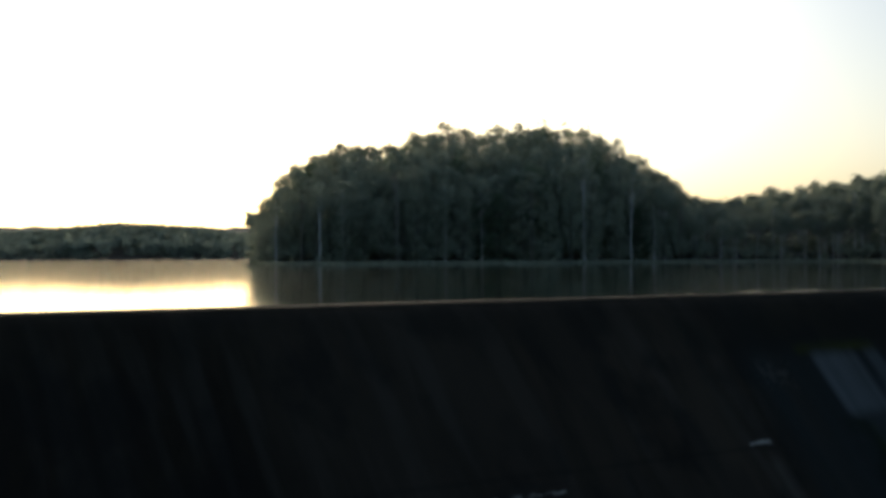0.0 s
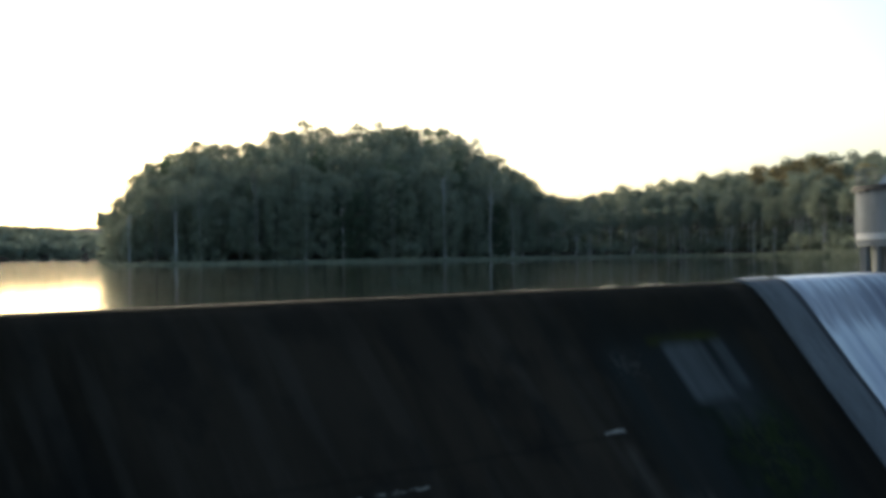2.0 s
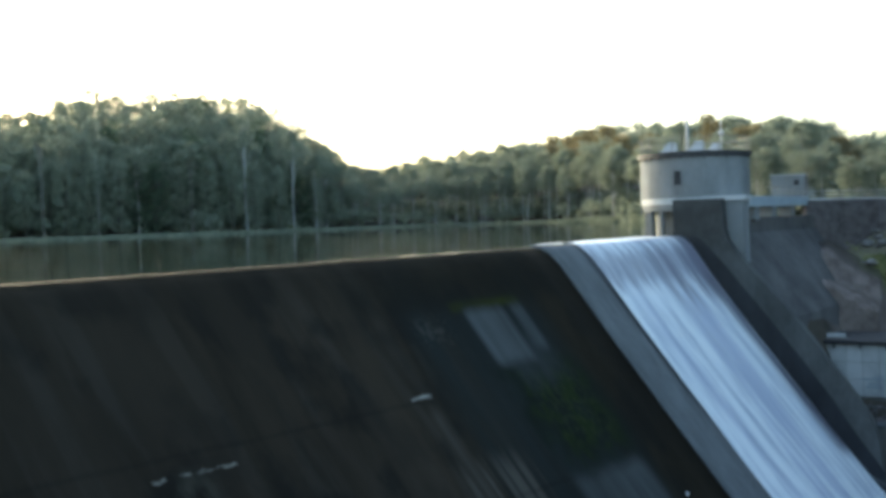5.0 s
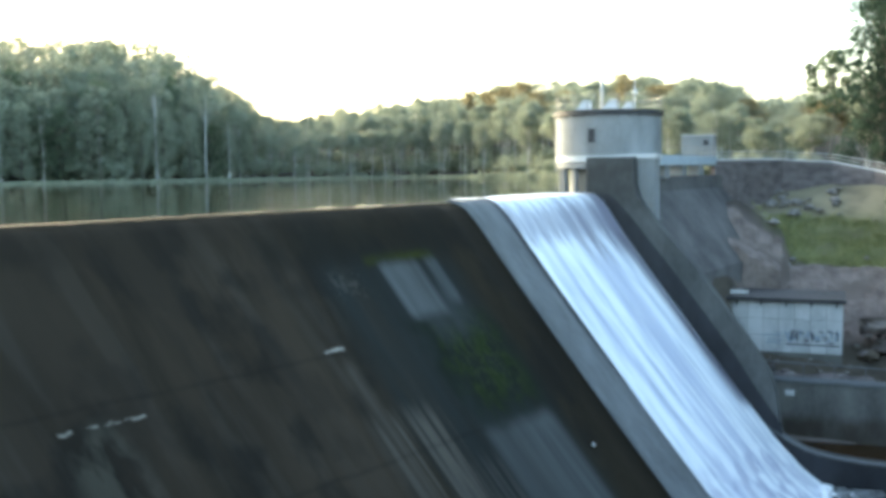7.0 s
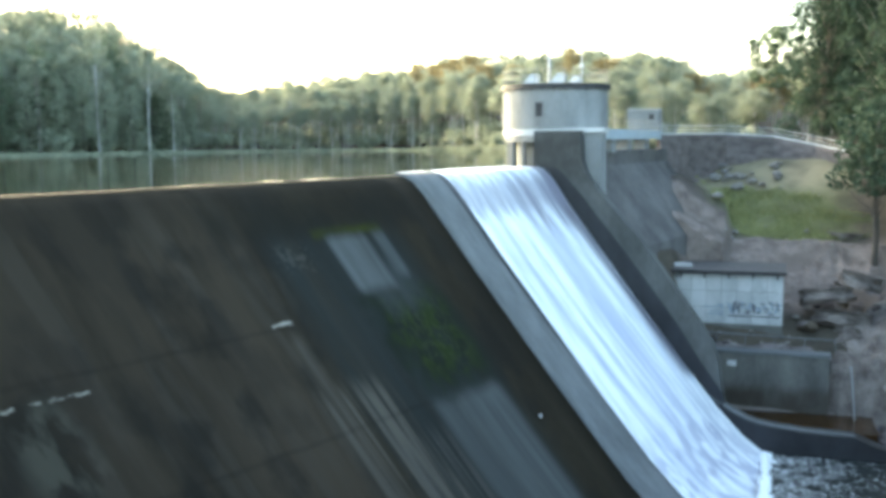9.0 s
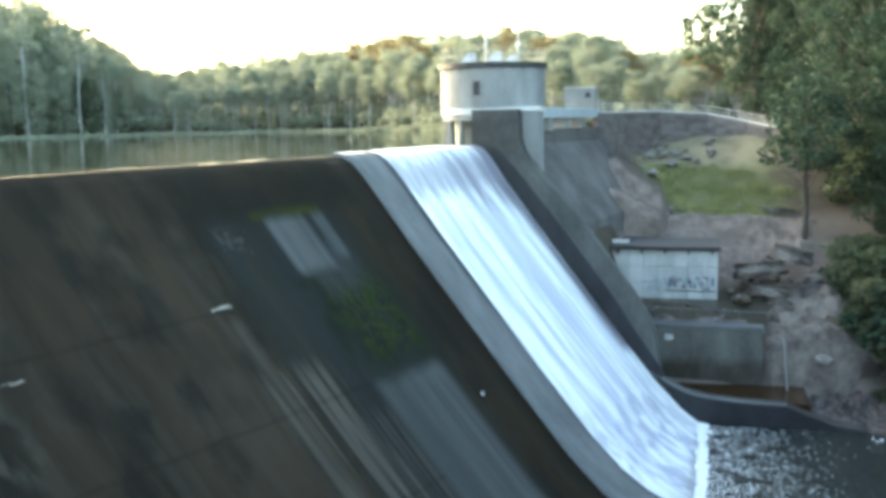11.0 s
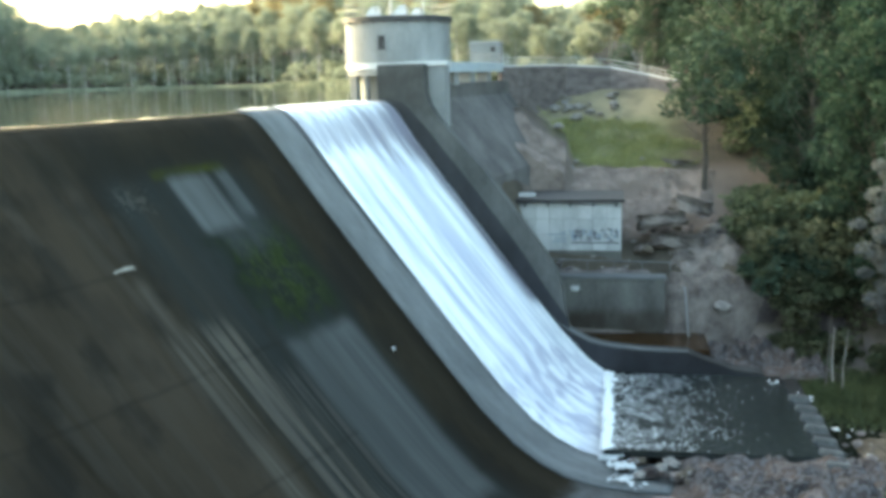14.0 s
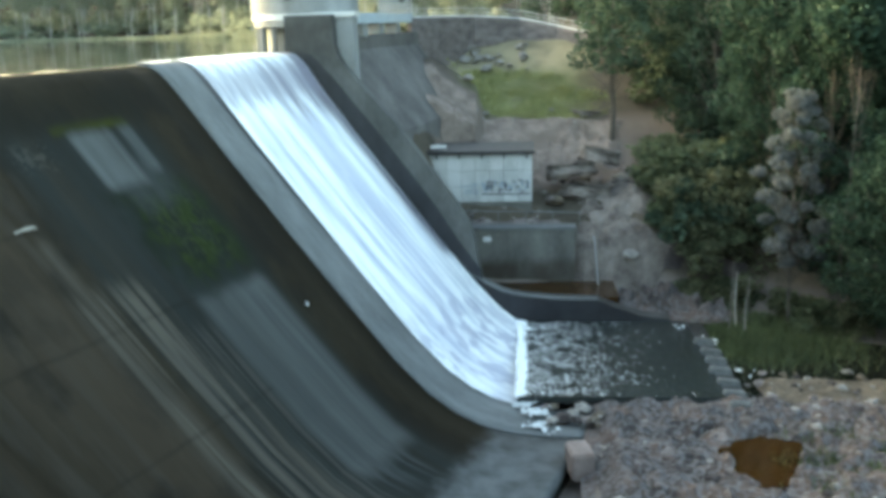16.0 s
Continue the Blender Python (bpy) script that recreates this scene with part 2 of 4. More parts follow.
M_FOAM = material("foam", (0.78, 0.82, 0.85), (0.9, 0.92, 0.93), 0.7, 3, bump=0.4)


# ---- mesh helpers ----
def part(name, bm, mat, parent=None, label="", smooth=False):
    me = bpy.data.meshes.new(name)
    if isinstance(bm, tuple):
        me.from_pydata(bm[0], [], bm[1])
    else:
        bm.to_mesh(me)
        bm.free()
    me.materials.append(mat)
    if smooth:
        me.shade_smooth()
    ob = new(name, me)
    if parent:
        ob.parent = parent
    if label:
        ob["label"] = label
    return ob


def empty(name, label, category, m=None, group="", kind=""):
    ob = new(name)
    ob.empty_display_size = 0.3
    if m:
        ob.matrix_world = m
    return tagged(ob, label, category, group, kind)


def box_bm(x0, x1, y0, y1, z0, z1, bevel=0.0, bm=None):
    own = bm or bmesh.new()
    r = bmesh.ops.create_cube(own, size=1.0, matrix=Matrix.Translation(((x0 + x1) / 2, (y0 + y1) / 2, (z0 + z1) / 2)) @ Matrix.Diagonal((x1 - x0, y1 - y0, z1 - z0, 1)))
    if bevel:
        es = list({e for v in r["verts"] for e in v.link_edges})
        bmesh.ops.bevel(own, geom=es, offset=bevel, segments=2, affect="EDGES")
    return own


def tube_bm(p, q, r0, r1=None, n=8, bm=None):
    own = bm or bmesh.new()
    p, q = Vector(p), Vector(q)
    d = q - p
    m = Matrix.Translation((p + q) / 2) @ d.to_track_quat("Z", "Y").to_matrix().to_4x4()
    bmesh.ops.create_cone(own, cap_ends=True, segments=n, radius1=r0, radius2=r0 if r1 is None else r1, depth=d.length, matrix=m)
    return own


def ring_bm(cx, cy, r0, r1, z0, z1, n=64, a0=0.0, a1=360.0):
    """A hollow drum wall from a0 to a1 degrees."""
    bm = bmesh.new()
    full = abs(a1 - a0) > 359
    loops = []
    for i in range(n if full else n + 1):
        a = radians(a0 + (a1 - a0) * i / n)
        c, s = math.cos(a), math.sin(a)
        loops.append([bm.verts.new((cx + r * c, cy + r * s, z)) for r, z in ((r0, z0), (r1, z0), (r1, z1), (r0, z1))])
    k = len(loops)
    for i in range(k if full else k - 1):
        A, B = loops[i], loops[(i + 1) % k]
        for j in range(4):
            bm.faces.new((A[j], A[(j + 1) % 4], B[(j + 1) % 4], B[j]))
    if not full:
        bm.faces.new(loops[0])
        bm.faces.new(loops[-1][::-1])
    bmesh.ops.recalc_face_normals(bm, faces=bm.faces)
    return bm


def smooth(a, b, x):
    t = min(1.0, max(0.0, (x - a) / (b - a)))
    return t * t * (3 - 2 * t)


def lerp_table(table, x):
    for (a, u), (b, v) in zip(table, table[1:]):
        if x <= b:
            return u + (v - u) * max(0.0, (x - a) / (b - a))
    return table[-1][1]


# ---- plan of the dam ----
X_STRIP, X_IN, X_RIGHT = 53.65, 57.6, 73.45   # pale strip, chute, and the chute's far side wall
PROFILE = ((0, 0), (0.5, -0.08), (1.0, -0.38), (1.5, -0.9), (2.0, -1.55), (2.5, -2.25), (4.5, -5.05), (7.4, -8.95), (10.4, -12.95), (13.4, -16.8), (15.3, -18.85), (16.8, -20.0), (18.2, -20.75), (20.0, -21.25), (21.8, -21.45), (24, -21.5))
Z_POOL = -20.5


def crest_y(x):
    return 20.6 - 0.19 * (x - X_STRIP) if x > X_STRIP else 20.6 + 0.31 * (X_STRIP - x)


def face_z(run):
    return lerp_table(PROFILE, run)


# ---- ground ----
SHORE = ((-200, 110), (-60, 110), (-45, 125), (-36, 150), (-31, 195), (-28, 235), (-25, 265), (-20, 285), (-14, 262), (-6, 232), (4, 225), (9.6, 232), (10.55, 250), (10.75, 770), (30, 800), (60, 500), (100, 200), (200, 110))
RIGHT = ((60, -21.6), (74, -21.4), (76, -21.0), (80, -20.8), (81, -15.6), (84, -13.3), (91, -12.4), (97, -7.4), (104, -4.4), (110, -1.5), (114, 0.1), (122, 1.0), (140, 2.5), (180, 4), (260, 7), (420, 12), (900, 20), (3000, 30))

HEAP = ((78, -14), (80, -9.4), (82, -7.3), (86, -5.6), (89, -5.0), (95.5, -4.2), (98, -1.2), (101, -0.4))


def ground_z(x, y):
    rho = math.hypot(x, y)
    bearing = -math.degrees(math.atan2(x, y)) - TURN
    bearing = (bearing + 180) % 360 - 180
    n = noise.noise((x * 0.08, y * 0.08, 0)) * 0.7 + noise.noise((x * 0.35, y * 0.35, 4)) * 0.3
    # downstream
    left = 0.2 - max(0.0, x - 1.2 - 0.15 * max(y, 0.0)) * 1.25 + n * 0.8 * smooth(2, 8, rho)
    side = max(0.0, -y - 14)
    right = lerp_table(RIGHT, x + side * 0.45) + n * 1.2 * smooth(74, 84, x)
    bed = -21.7 + n * 1.0
    if 78 < x < 101 and y > 4:  # earth heaped against the dam
        right = max(right, lerp_table(HEAP, x) - (2.5 if x < 91 else 0.7) * max(0.0, 8.8 - y) + n * 0.3)
    down = max(min(left, 0.3), right, bed)
    run = crest_y(x) - y
    if x < 76 and run < 26:
        down = min(down, face_z(max(run, 0)) - 1.2) if x > 0.27 * y + 3 else down
    # upstream
    d = rho - lerp_table(SHORE, bearing)
    up = max(-6.0, -0.15 + d * 0.10) if d < 0 else min(-0.15 + d * 0.14 + n * 0.8 * smooth(0, 20, d), (30 if bearing > 10.7 else 14) + n * 4)
    up = max(up, right - 2 if x > 84 and bearing < -34 else -50, 0.3 if x < 0.27 * y - 6 and rho < 60 else -50)
    t = smooth(-4.0, 1.0, -run)
    return down * (1 - t) + up * t


def build_ground():
    rings = [0.0] + [0.8 * 1.03 ** i for i in range(280)]
    step = 0.5
    na = int(360 / step)
    verts, faces = [], []
    for r in rings[1:]:
        for k in range(na):
            a = radians(k * step)
            x, y = r * math.sin(a), r * math.cos(a)
            verts.append((x, y, ground_z(x, y)))
    for i in range(len(rings) - 2):
        for k in range(na):
            k2 = (k + 1) % na
            faces.append((i * na + k2, i * na + k, (i + 1) * na + k, (i + 1) * na + k2))
    verts.append((0, 0, ground_z(0, 0)))
    faces += [(k, (k + 1) % na, len(verts) - 1) for k in range(na)]
    ob = part("ground", (verts, faces), M_GROUND, smooth=True)
    tagged(ob, "rocky valley floor and wooded hills round the lake", "ground", kind="structure")


build_ground()


def build_lake():
    bm = bmesh.new()
    xs = [-900, -300, -100, -40, -10, 0, 10, 20, 30, 40, X_STRIP, 64, 74, 84, 110, 200, 500]
    near = [bm.verts.new((x, crest_y(max(x, -10)) + 0.06, -0.05)) for x in xs]
    far = [bm.verts.new((x, 1500, -0.04)) for x in xs]
    for i in range(len(xs) - 1):
        bm.faces.new((near[i], near[i + 1], far[i + 1], far[i]))
    ob = part("water", bm, M_LAKE)
    tagged(ob, "still dark green reservoir reflecting the trees and sky", "lake", kind="structure")


build_lake()


def sweep(xs, runs, drop=0.0, back=0.0):
    """A slab of the dam's sloping face: rows across xs, down the profile, with a solid body behind."""
    bm = bmesh.new()
    grid = [[bm.verts.new((x, crest_y(x) - r, face_z(r) - (drop * smooth(0, 2.5, r) if drop > 0.5 else drop))) for r in runs] for x in xs]
    for A, B in zip(grid, grid[1:]):
        for j in range(len(runs) - 1):
            bm.faces.new((A[j], A[j + 1], B[j + 1], B[j]))
    return bm, grid


def dam_body(name, x0, x1, drop, mat, label, r_end=24.0, nx=12, top_run=0.0):
    runs = sorted({top_run + (r_end - top_run) * i / 60 for i in range(61)} | {r for r, _ in PROFILE if top_run < r < r_end})
    xs = [x0 + (x1 - x0) * i / nx for i in range(nx + 1)]
    bm, grid = sweep(xs, runs, drop)
    backs = []
    for x, col in zip(xs, grid):
        a = bm.verts.new((x, crest_y(x) + 0.6, -0.8))
        b = bm.verts.new((x, crest_y(x) + 2.6, -24))
        c = bm.verts.new((x, col[-1].co.y, -24))
        backs.append((col[0], a, b, c, col[-1]))
    for A, B in zip(backs, backs[1:]):
        for j in range(4):
            bm.faces.new((B[j], A[j], A[j + 1], B[j + 1]) if j else (A[0], B[0], B[1], A[1]))
    for col, bk, flip in ((grid[0], backs[0], False), (grid[-1], backs[-1], True)):
        loop = col + [bk[3], bk[2], bk[1]]
        bm.faces.new(loop[::-1] if flip else loop)
    bmesh.ops.recalc_face_normals(bm, faces=bm.faces)
    for f in bm.faces:
        f.smooth = len(f.verts) == 4
    ob = part(name, bm, mat)
    return tagged(ob, label, "dam", kind="structure")


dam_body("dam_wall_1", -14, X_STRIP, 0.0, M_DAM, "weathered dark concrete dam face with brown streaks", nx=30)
dam_body("dam_wall_2", X_STRIP, X_IN, -0.12, M_WALLTOP, "pale worn concrete strip edging the spillway chute", nx=4)
dam_body("dam_wall_3", X_IN, X_RIGHT, 0.8, M_SIDEWALL, "wet concrete spillway chute under the flowing water", r_end=21.0, nx=6)
dam_body("dam_wall_4", X_RIGHT + 1.65, 101, -0.9, M_ABUTFACE, "dark concrete dam wall running into the grassy bank", r_end=6.3, nx=10)


def build_fall():
    runs = [-2.5 + 23.4 * i / 100 for i in range(101)]
    xs = [X_IN + 0.05 + (X_RIGHT - X_IN - 0.1) * i / 60 for i in range(61)]
    verts, faces = [], []
    for x in xs:
        for r in runs:
            w = 0.05 * noise.noise((x * 2.2, r * 0.15, 0)) * smooth(0.5, 3, r)
            verts.append((x, crest_y(x) - r, face_z(max(r, 0)) + 0.03 - 0.62 * smooth(0, 2.5, r) + w))
    n = len(runs)
    for i in range(len(xs) - 1):
        for j in range(n - 1):
            faces.append((i * n + j, i * n + j + 1, (i + 1) * n + j + 1, (i + 1) * n + j))
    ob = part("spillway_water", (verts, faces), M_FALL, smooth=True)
    tagged(ob, "thin white sheet of water sliding down the spillway", "water", kind="structure")
    bm = box_bm(X_IN, X_RIGHT, -12.3, 0.3, Z_POOL - 0.4, Z_POOL)
    tagged(part("pool_water", bm, M_POOL), "dark rippled water of the stilling pool", "water", kind="structure")


build_fall()


def extrude_x(name, outline, x0, x1, mat, parent=None, label="", bevel=0.0):
    """A slab whose (y, z) outline runs from x0 to x1."""
    bm = bmesh.new()
    a = [bm.verts.new((x0, y, z)) for y, z in outline]
    b = [bm.verts.new((x1, y, z)) for y, z in outline]
    bm.faces.new(a)
    bm.faces.new(b[::-1])
    for i in range(len(a)):
        j = (i + 1) % len(a)
        bm.faces.new((a[j], a[i], b[i], b[j]))
    bmesh.ops.recalc_face_normals(bm, faces=bm.faces)
    if bevel:
        bmesh.ops.bevel(bm, geom=list(bm.edges), offset=bevel, segments=1, affect="EDGES")
    return part(name, bm, mat, parent, label)


# the rounded top of the side wall's foot, along the pool
FOOT = [(2.95, -17.35), (2.3, -17.75), (1.4, -18.2), (0.6, -18.42), (-0.3, -18.57), (-2.4, -18.79), (-5.8, -18.9), (-7.1, -19.45), (-9.2, -20.15), (-11.2, -20.4)]


def side_wall():
    top = [(17.1, 2.65), (13.6, 2.65), (13.55, 1.6), (13.5, 0.5), (13.25, -0.35), (12.8, -1.05), (11.3, -2.9), (9.25, -5.2), (7.2, -8.0), (4.75, -11.4), (3.85, -12.9), (3.45, -14.2), (3.2, -16.2)] + FOOT
    outline = top + [(FOOT[-1][0], -23), (17.1, -23)]
    ob = extrude_x("side_wall", outline, X_RIGHT, X_RIGHT + 1.6, M_SIDEWALL)
    tagged(ob, "grey concrete side wall stepping down along the spillway", "wall", kind="structure")


side_wall()


def wet_band():
    y_of = lambda r: crest_y(X_RIGHT) - r
    above = ((0.6, 0.1), (1.7, 0.9), (3.4, 1.4), (6.3, 1.65), (8.4, 1.67), (10.5, 1.58), (12.1, 1.1), (14.2, 0.8))
    runs = [0.6 + 13.2 * i / 40 for i in range(41)]
    low = [(y_of(r), face_z(r) - 0.8) for r in runs] + [(y, -20.9) for y, z in FOOT]
    high = [(y_of(r), face_z(r) + lerp_table(above, r)) for r in runs] + [(y, z - 0.06) for y, z in FOOT]
    bm = bmesh.new()
    a = [bm.verts.new((X_RIGHT - 0.012, y, z)) for y, z in low]
    b = [bm.verts.new((X_RIGHT - 0.012, y, z)) for y, z in high]
    for i in range(len(a) - 1):
        bm.faces.new((a[i], a[i + 1], b[i + 1], b[i]))
    tagged(part("wall_wet_band", bm, M_WET), "black wet algae band along the chute's side wall", "wall", kind="structure")


M_WET = material("wet_algae", (0.010, 0.011, 0.014), (0.026, 0.028, 0.034), 0.45, 0.8, (1, 1, 0.4), 8, 0.3)
wet_band()


def crest_details():
    bm = bmesh.new()
    rows = []
    for i in range(61):
        x = 38 + (X_STRIP - 0.1 - 38) * i / 60
        w = max(0.0, 0.02 + 0.3 * noise.noise((x * 0.35, 0, 2)))
        rows.append([bm.verts.new((x, crest_y(x) - r, face_z(max(r, 0)) + 0.015)) for r in (-0.35, -0.1, w)])
    for i, (A, B) in enumerate(zip(rows, rows[1:])):
        if noise.noise((i * 0.19, 0, 5)) < 0.02 and i < 52:
            continue
        for j in range(2):
            bm.faces.new((A[j], A[j + 1], B[j + 1], B[j]))
    tagged(part("crest_water_film", bm, M_FILM, smooth=True), "thin film of water lapping over the crest", "water", kind="structure")
    # near-black edge tapering down the strip; shares the wall band's material
    bm = bmesh.new()
    rows = [[bm.verts.new((x, crest_y(x) - r, face_z(r) + 0.16)) for x in (X_IN - 0.02 - 0.72 * (1 - r / 9.05) ** 0.6, X_IN - 0.005)] for r in [0.0 + 9.0 * i / 30 for i in range(31)]]
    for A, B in zip(rows, rows[1:]):
        bm.faces.new((A[0], B[0], B[1], A[1]))
    tagged(part("strip_edge", bm, M_WET, smooth=True), "black edge of the strip beside the water", "edge", kind="structure")


M_FILM = ripple("water_film", (0.05, 0.055, 0.06), 0.12, 1.5, (1, 1, 1), 0.1)
crest_details()


def bridge_wall():
    bm = bmesh.new()
    rows = []
    for i in range(9):
        x = 75.2 + (101 - 75.2) * i / 8
        y = crest_y(x)
        rows.append([bm.verts.new((x, y + dy, z)) for dy, z in ((-1.7, -3.2), (-1.55, 1.1), (0.4, 1.1), (0.4, -3.2))])
    for A, B in zip(rows, rows[1:]):
        for j in range(4):
            bm.faces.new((A[j], A[(j + 1) % 4], B[(j + 1) % 4], B[j]))
    bm.faces.new(rows[0])
    bm.faces.new(rows[-1][::-1])
    bmesh.ops.recalc_face_normals(bm, faces=bm.faces)
    tagged(part("wall_under_bridge", bm, M_ABUTFACE), "dark weathered concrete wall under the footbridge", "wall", kind="structure")


bridge_wall()


M_ABUT = material("brown_stone_wall", (0.095, 0.082, 0.082), (0.225, 0.195, 0.194), 0.95, 0.8, (1, 1, 2), 6, 0.6)
M_PANEL = material("stained_panel", (0.30, 0.315, 0.32), (0.52, 0.535, 0.54), 0.85, 0.7, (1, 1, 0.4), 9, 0.3, rand=0.15)
M_INK = material("dark_spray_paint", (0.03, 0.035, 0.045), (0.07, 0.08, 0.10), 0.6, 3, bump=0)
M_INK2 = material("blue_spray_paint", (0.16, 0.22, 0.28), (0.25, 0.32, 0.38), 0.6, 3, bump=0)
M_RAIL = material("weathered_rail", (0.22, 0.21, 0.18), (0.36, 0.35, 0.31), 0.6, 3, bump=0.05)
M_SPRAY = material("thin_foam", (0.34, 0.38, 0.40), (0.55, 0.59, 0.61), 0.6, 2, bump=0.4)
M_TOOTH = material("wet_pale_concrete", (0.07, 0.074, 0.074), (0.19, 0.2, 0.2), 0.4, 1.2, bump=0.4)
M_RIVER = ripple("river_water", (0.016, 0.018, 0.014), 0.08, 1.2, (1, 1, 1), 0.2)
M_SILLSHADE = material("shaded_wet_concrete", (0.010, 0.010, 0.011), (0.032, 0.032, 0.034), 0.5, 0.8, bump=0.4)
M_TEA = ripple("tea_brown_water", (0.040, 0.018, 0.005), 0.06, 1.5, (1, 1, 1), 0.15)
M_ROCKPALE = material("pinkish_concrete", (0.15, 0.115, 0.105), (0.25, 0.2, 0.185), 0.9, 1.2, fine=8, bump=0.4)


# ---- control tower ----
TX, TY, TR = 79.2, 16.65, 4.15


def control_tower():
    t = empty("control_tower", "round pale concrete intake tower with a railed flat roof", "tower", pose(TX, TY, -6))
    inv = Matrix.Translation((-TX, -TY, 6))

    def add(name, bm, mat, parent=t, label="", smooth=False):
        bm.transform(inv)
        return part(name, bm, mat, parent, label, smooth)

    drum = ring_bm(TX, TY, TR - 0.3, TR, 2.8, 6.0, 72)
    wall = add("drum_wall", drum, M_CONC)
    add("base_band", ring_bm(TX, TY, 0.2, TR - 0.02, 2.32, 2.8, 72), M_WHITE, label="white painted lower band")
    add("base_ledge", ring_bm(TX, TY, 0.2, TR - 0.12, 1.85, 2.28, 72), M_CONC)
    add("roof_slab", ring_bm(TX, TY, 0.1, TR + 0.1, 6.0, 6.22, 72), M_CONC)
    add("roof_rim", ring_bm(TX, TY, TR + 0.1, TR + 0.2, 5.88, 6.27, 72), M_DARK, label="dark roof edge")
    add("core", ring_bm(TX + 0.6, TY + 0.2, 0.1, 3.0, -6, 1.85, 40), M_CONC)
    for a in (112, 128, 150, 205, 230):
        x, y = TX + 3.7 * math.cos(radians(a)), TY + 3.7 * math.sin(radians(a))
        add("column", tube_bm((x, y, -6), (x, y, 1.85), 0.24, n=14), M_CONC)
    # window set in the drum
    a = math.atan2(17.05 - TY, -TR)
    cx, cy = TX + TR * math.cos(a), TY + TR * math.sin(a)
    m = Matrix.Translation((cx, cy, 4.3)) @ Matrix.Rotation(a, 4, "Z")
    w = box_bm(-0.06, 0.03, -0.28, 0.28, -0.52, 0.52, 0.01)
    w.transform(m)
    win = add("window", w, M_DARK, label="small dark slit window")
    for y0, y1, z0, z1 in ((-0.36, -0.28, -0.52, 0.52), (0.28, 0.36, -0.52, 0.52), (-0.36, 0.36, 0.52, 0.62), (-0.36, 0.36, -0.6, -0.52)):
        f = box_bm(-0.05, 0.07, y0, y1, z0, z1)
        f.transform(m)
        add("window_frame", f, M_CONC, win)
    # railing
    for k in range(22):
        a = 2 * math.pi * (k + 0.3) / 22
        x, y = TX + (TR - 0.05) * math.cos(a), TY + (TR - 0.05) * math.sin(a)
        add("railing_post", tube_bm((x, y, 6.2), (x, y, 7.35), 0.03, n=6), M_RAIL)
    for z in (6.8, 7.33):
        add("railing_rail", ring_bm(TX, TY, TR - 0.08, TR - 0.02, z - 0.028, z + 0.028, 48), M_RAIL)
    # drip pipes under the rim
    for k in range(9):
        a = radians(130 + k * 12)
        x, y = TX + (TR + 0.06) * math.cos(a), TY + (TR + 0.06) * math.sin(a)
        add("drip_pipe", tube_bm((x, y, 5.75), (x, y, 5.99), 0.05, n=6), M_DARK)
    # white roof hatches
    for y, x, s in ((18.3, 77.6, 1.0), (16.1, 77.2, 1.0), (15.1, 78.6, 0.8), (17.0, 80.8, 0.9)):
        bm = bmesh.new()
        lo = [bm.verts.new((x - 0.5 * s, y + p * s, 6.22)) for p in (0.62, -0.62)] + [bm.verts.new((x + 0.6 * s, y + p * s, 6.22)) for p in (-0.62, 0.62)]
        hi = [bm.verts.new((x - 0.3 * s, y + p * s, 6.22 + 0.9 * s)) for p in (-0.05, -0.6)] + [bm.verts.new((x + 0.4 * s, y + p * s, 6.22 + 0.9 * s)) for p in (-0.6, -0.05)]
        bm.faces.new(lo)
        bm.faces.new(hi[::-1])
        for i in range(4):
            j = (i + 1) % 4
            bm.faces.new((lo[j], lo[i], hi[i], hi[j]))
        bmesh.ops.recalc_face_normals(bm, faces=bm.faces)
        add("roof_hatch", bm, M_WHITE, label="white sloping hatch cover")
    mast = add("mast", tube_bm((78.4, 17.0, 6.2), (78.4, 17.0, 8.9), 0.13, 0.11, 10), M_WHITE, label="white mast pole")
    add("whip_aerial", tube_bm((78.4, 17.0, 8.9), (78.4, 17.0, 10.7), 0.045, 0.025, 6), M_STEEL, mast)
    pole = add("lamp_pole", tube_bm((78.4, 14.4, 6.2), (78.4, 14.4, 8.6), 0.06, 0.05, 8), M_STEEL)
    bm = bmesh.new()
    bmesh.ops.create_icosphere(bm, subdivisions=2, radius=0.22, matrix=Matrix.Translation((78.4, 14.4, 7.7)))
    add("lamp_head", bm, M_WHITE, pole)


control_tower()


def bridge():
    b = empty("footbridge", "narrow blue-grey painted footbridge from the tower to the bank", "bridge", pose(92, 12, 2))
    p, q = Vector((81.3, 13.75, 0)), Vector((101.8, 11.25, 0))
    d = (q - p).normalized()
    n = Vector((-d.y, d.x, 0))
    ang = math.atan2(d.y, d.x)
    ln = (q - p).length
    m = Matrix.Translation((-92, -12, -2)) @ Matrix.Translation(p) @ Matrix.Rotation(ang, 4, "Z")

    def add(name, bm, mat, label="", parent=b):
        bm.transform(m)
        return part(name, bm, mat, parent, label)

    add("deck", box_bm(0, ln, -0.6, 0.6, 2.62, 2.8, 0.01), M_CONC)
    for y in (-0.65, 0.65):
        add("girder", box_bm(0, ln, y - 0.06, y + 0.06, 2.0, 2.85, 0.01), M_BLUE, "pale blue steel girder")
        for k in range(12):
            x = ln * (k + 0.5) / 12
            add("railing_post", tube_bm((x, y, 2.8), (x, y, 3.7), 0.014, n=6), M_RAIL)
        add("railing_rail", tube_bm((0, y, 3.7), (ln, y, 3.7), 0.018, n=6), M_RAIL)
    for x in (3.6, 9.0, 15.2):
        add("pier", box_bm(x - 0.75, x + 0.75, -0.5, 0.6, 0.9, 1.995, 0.03), M_CONC, "pale concrete bridge pier")


bridge()

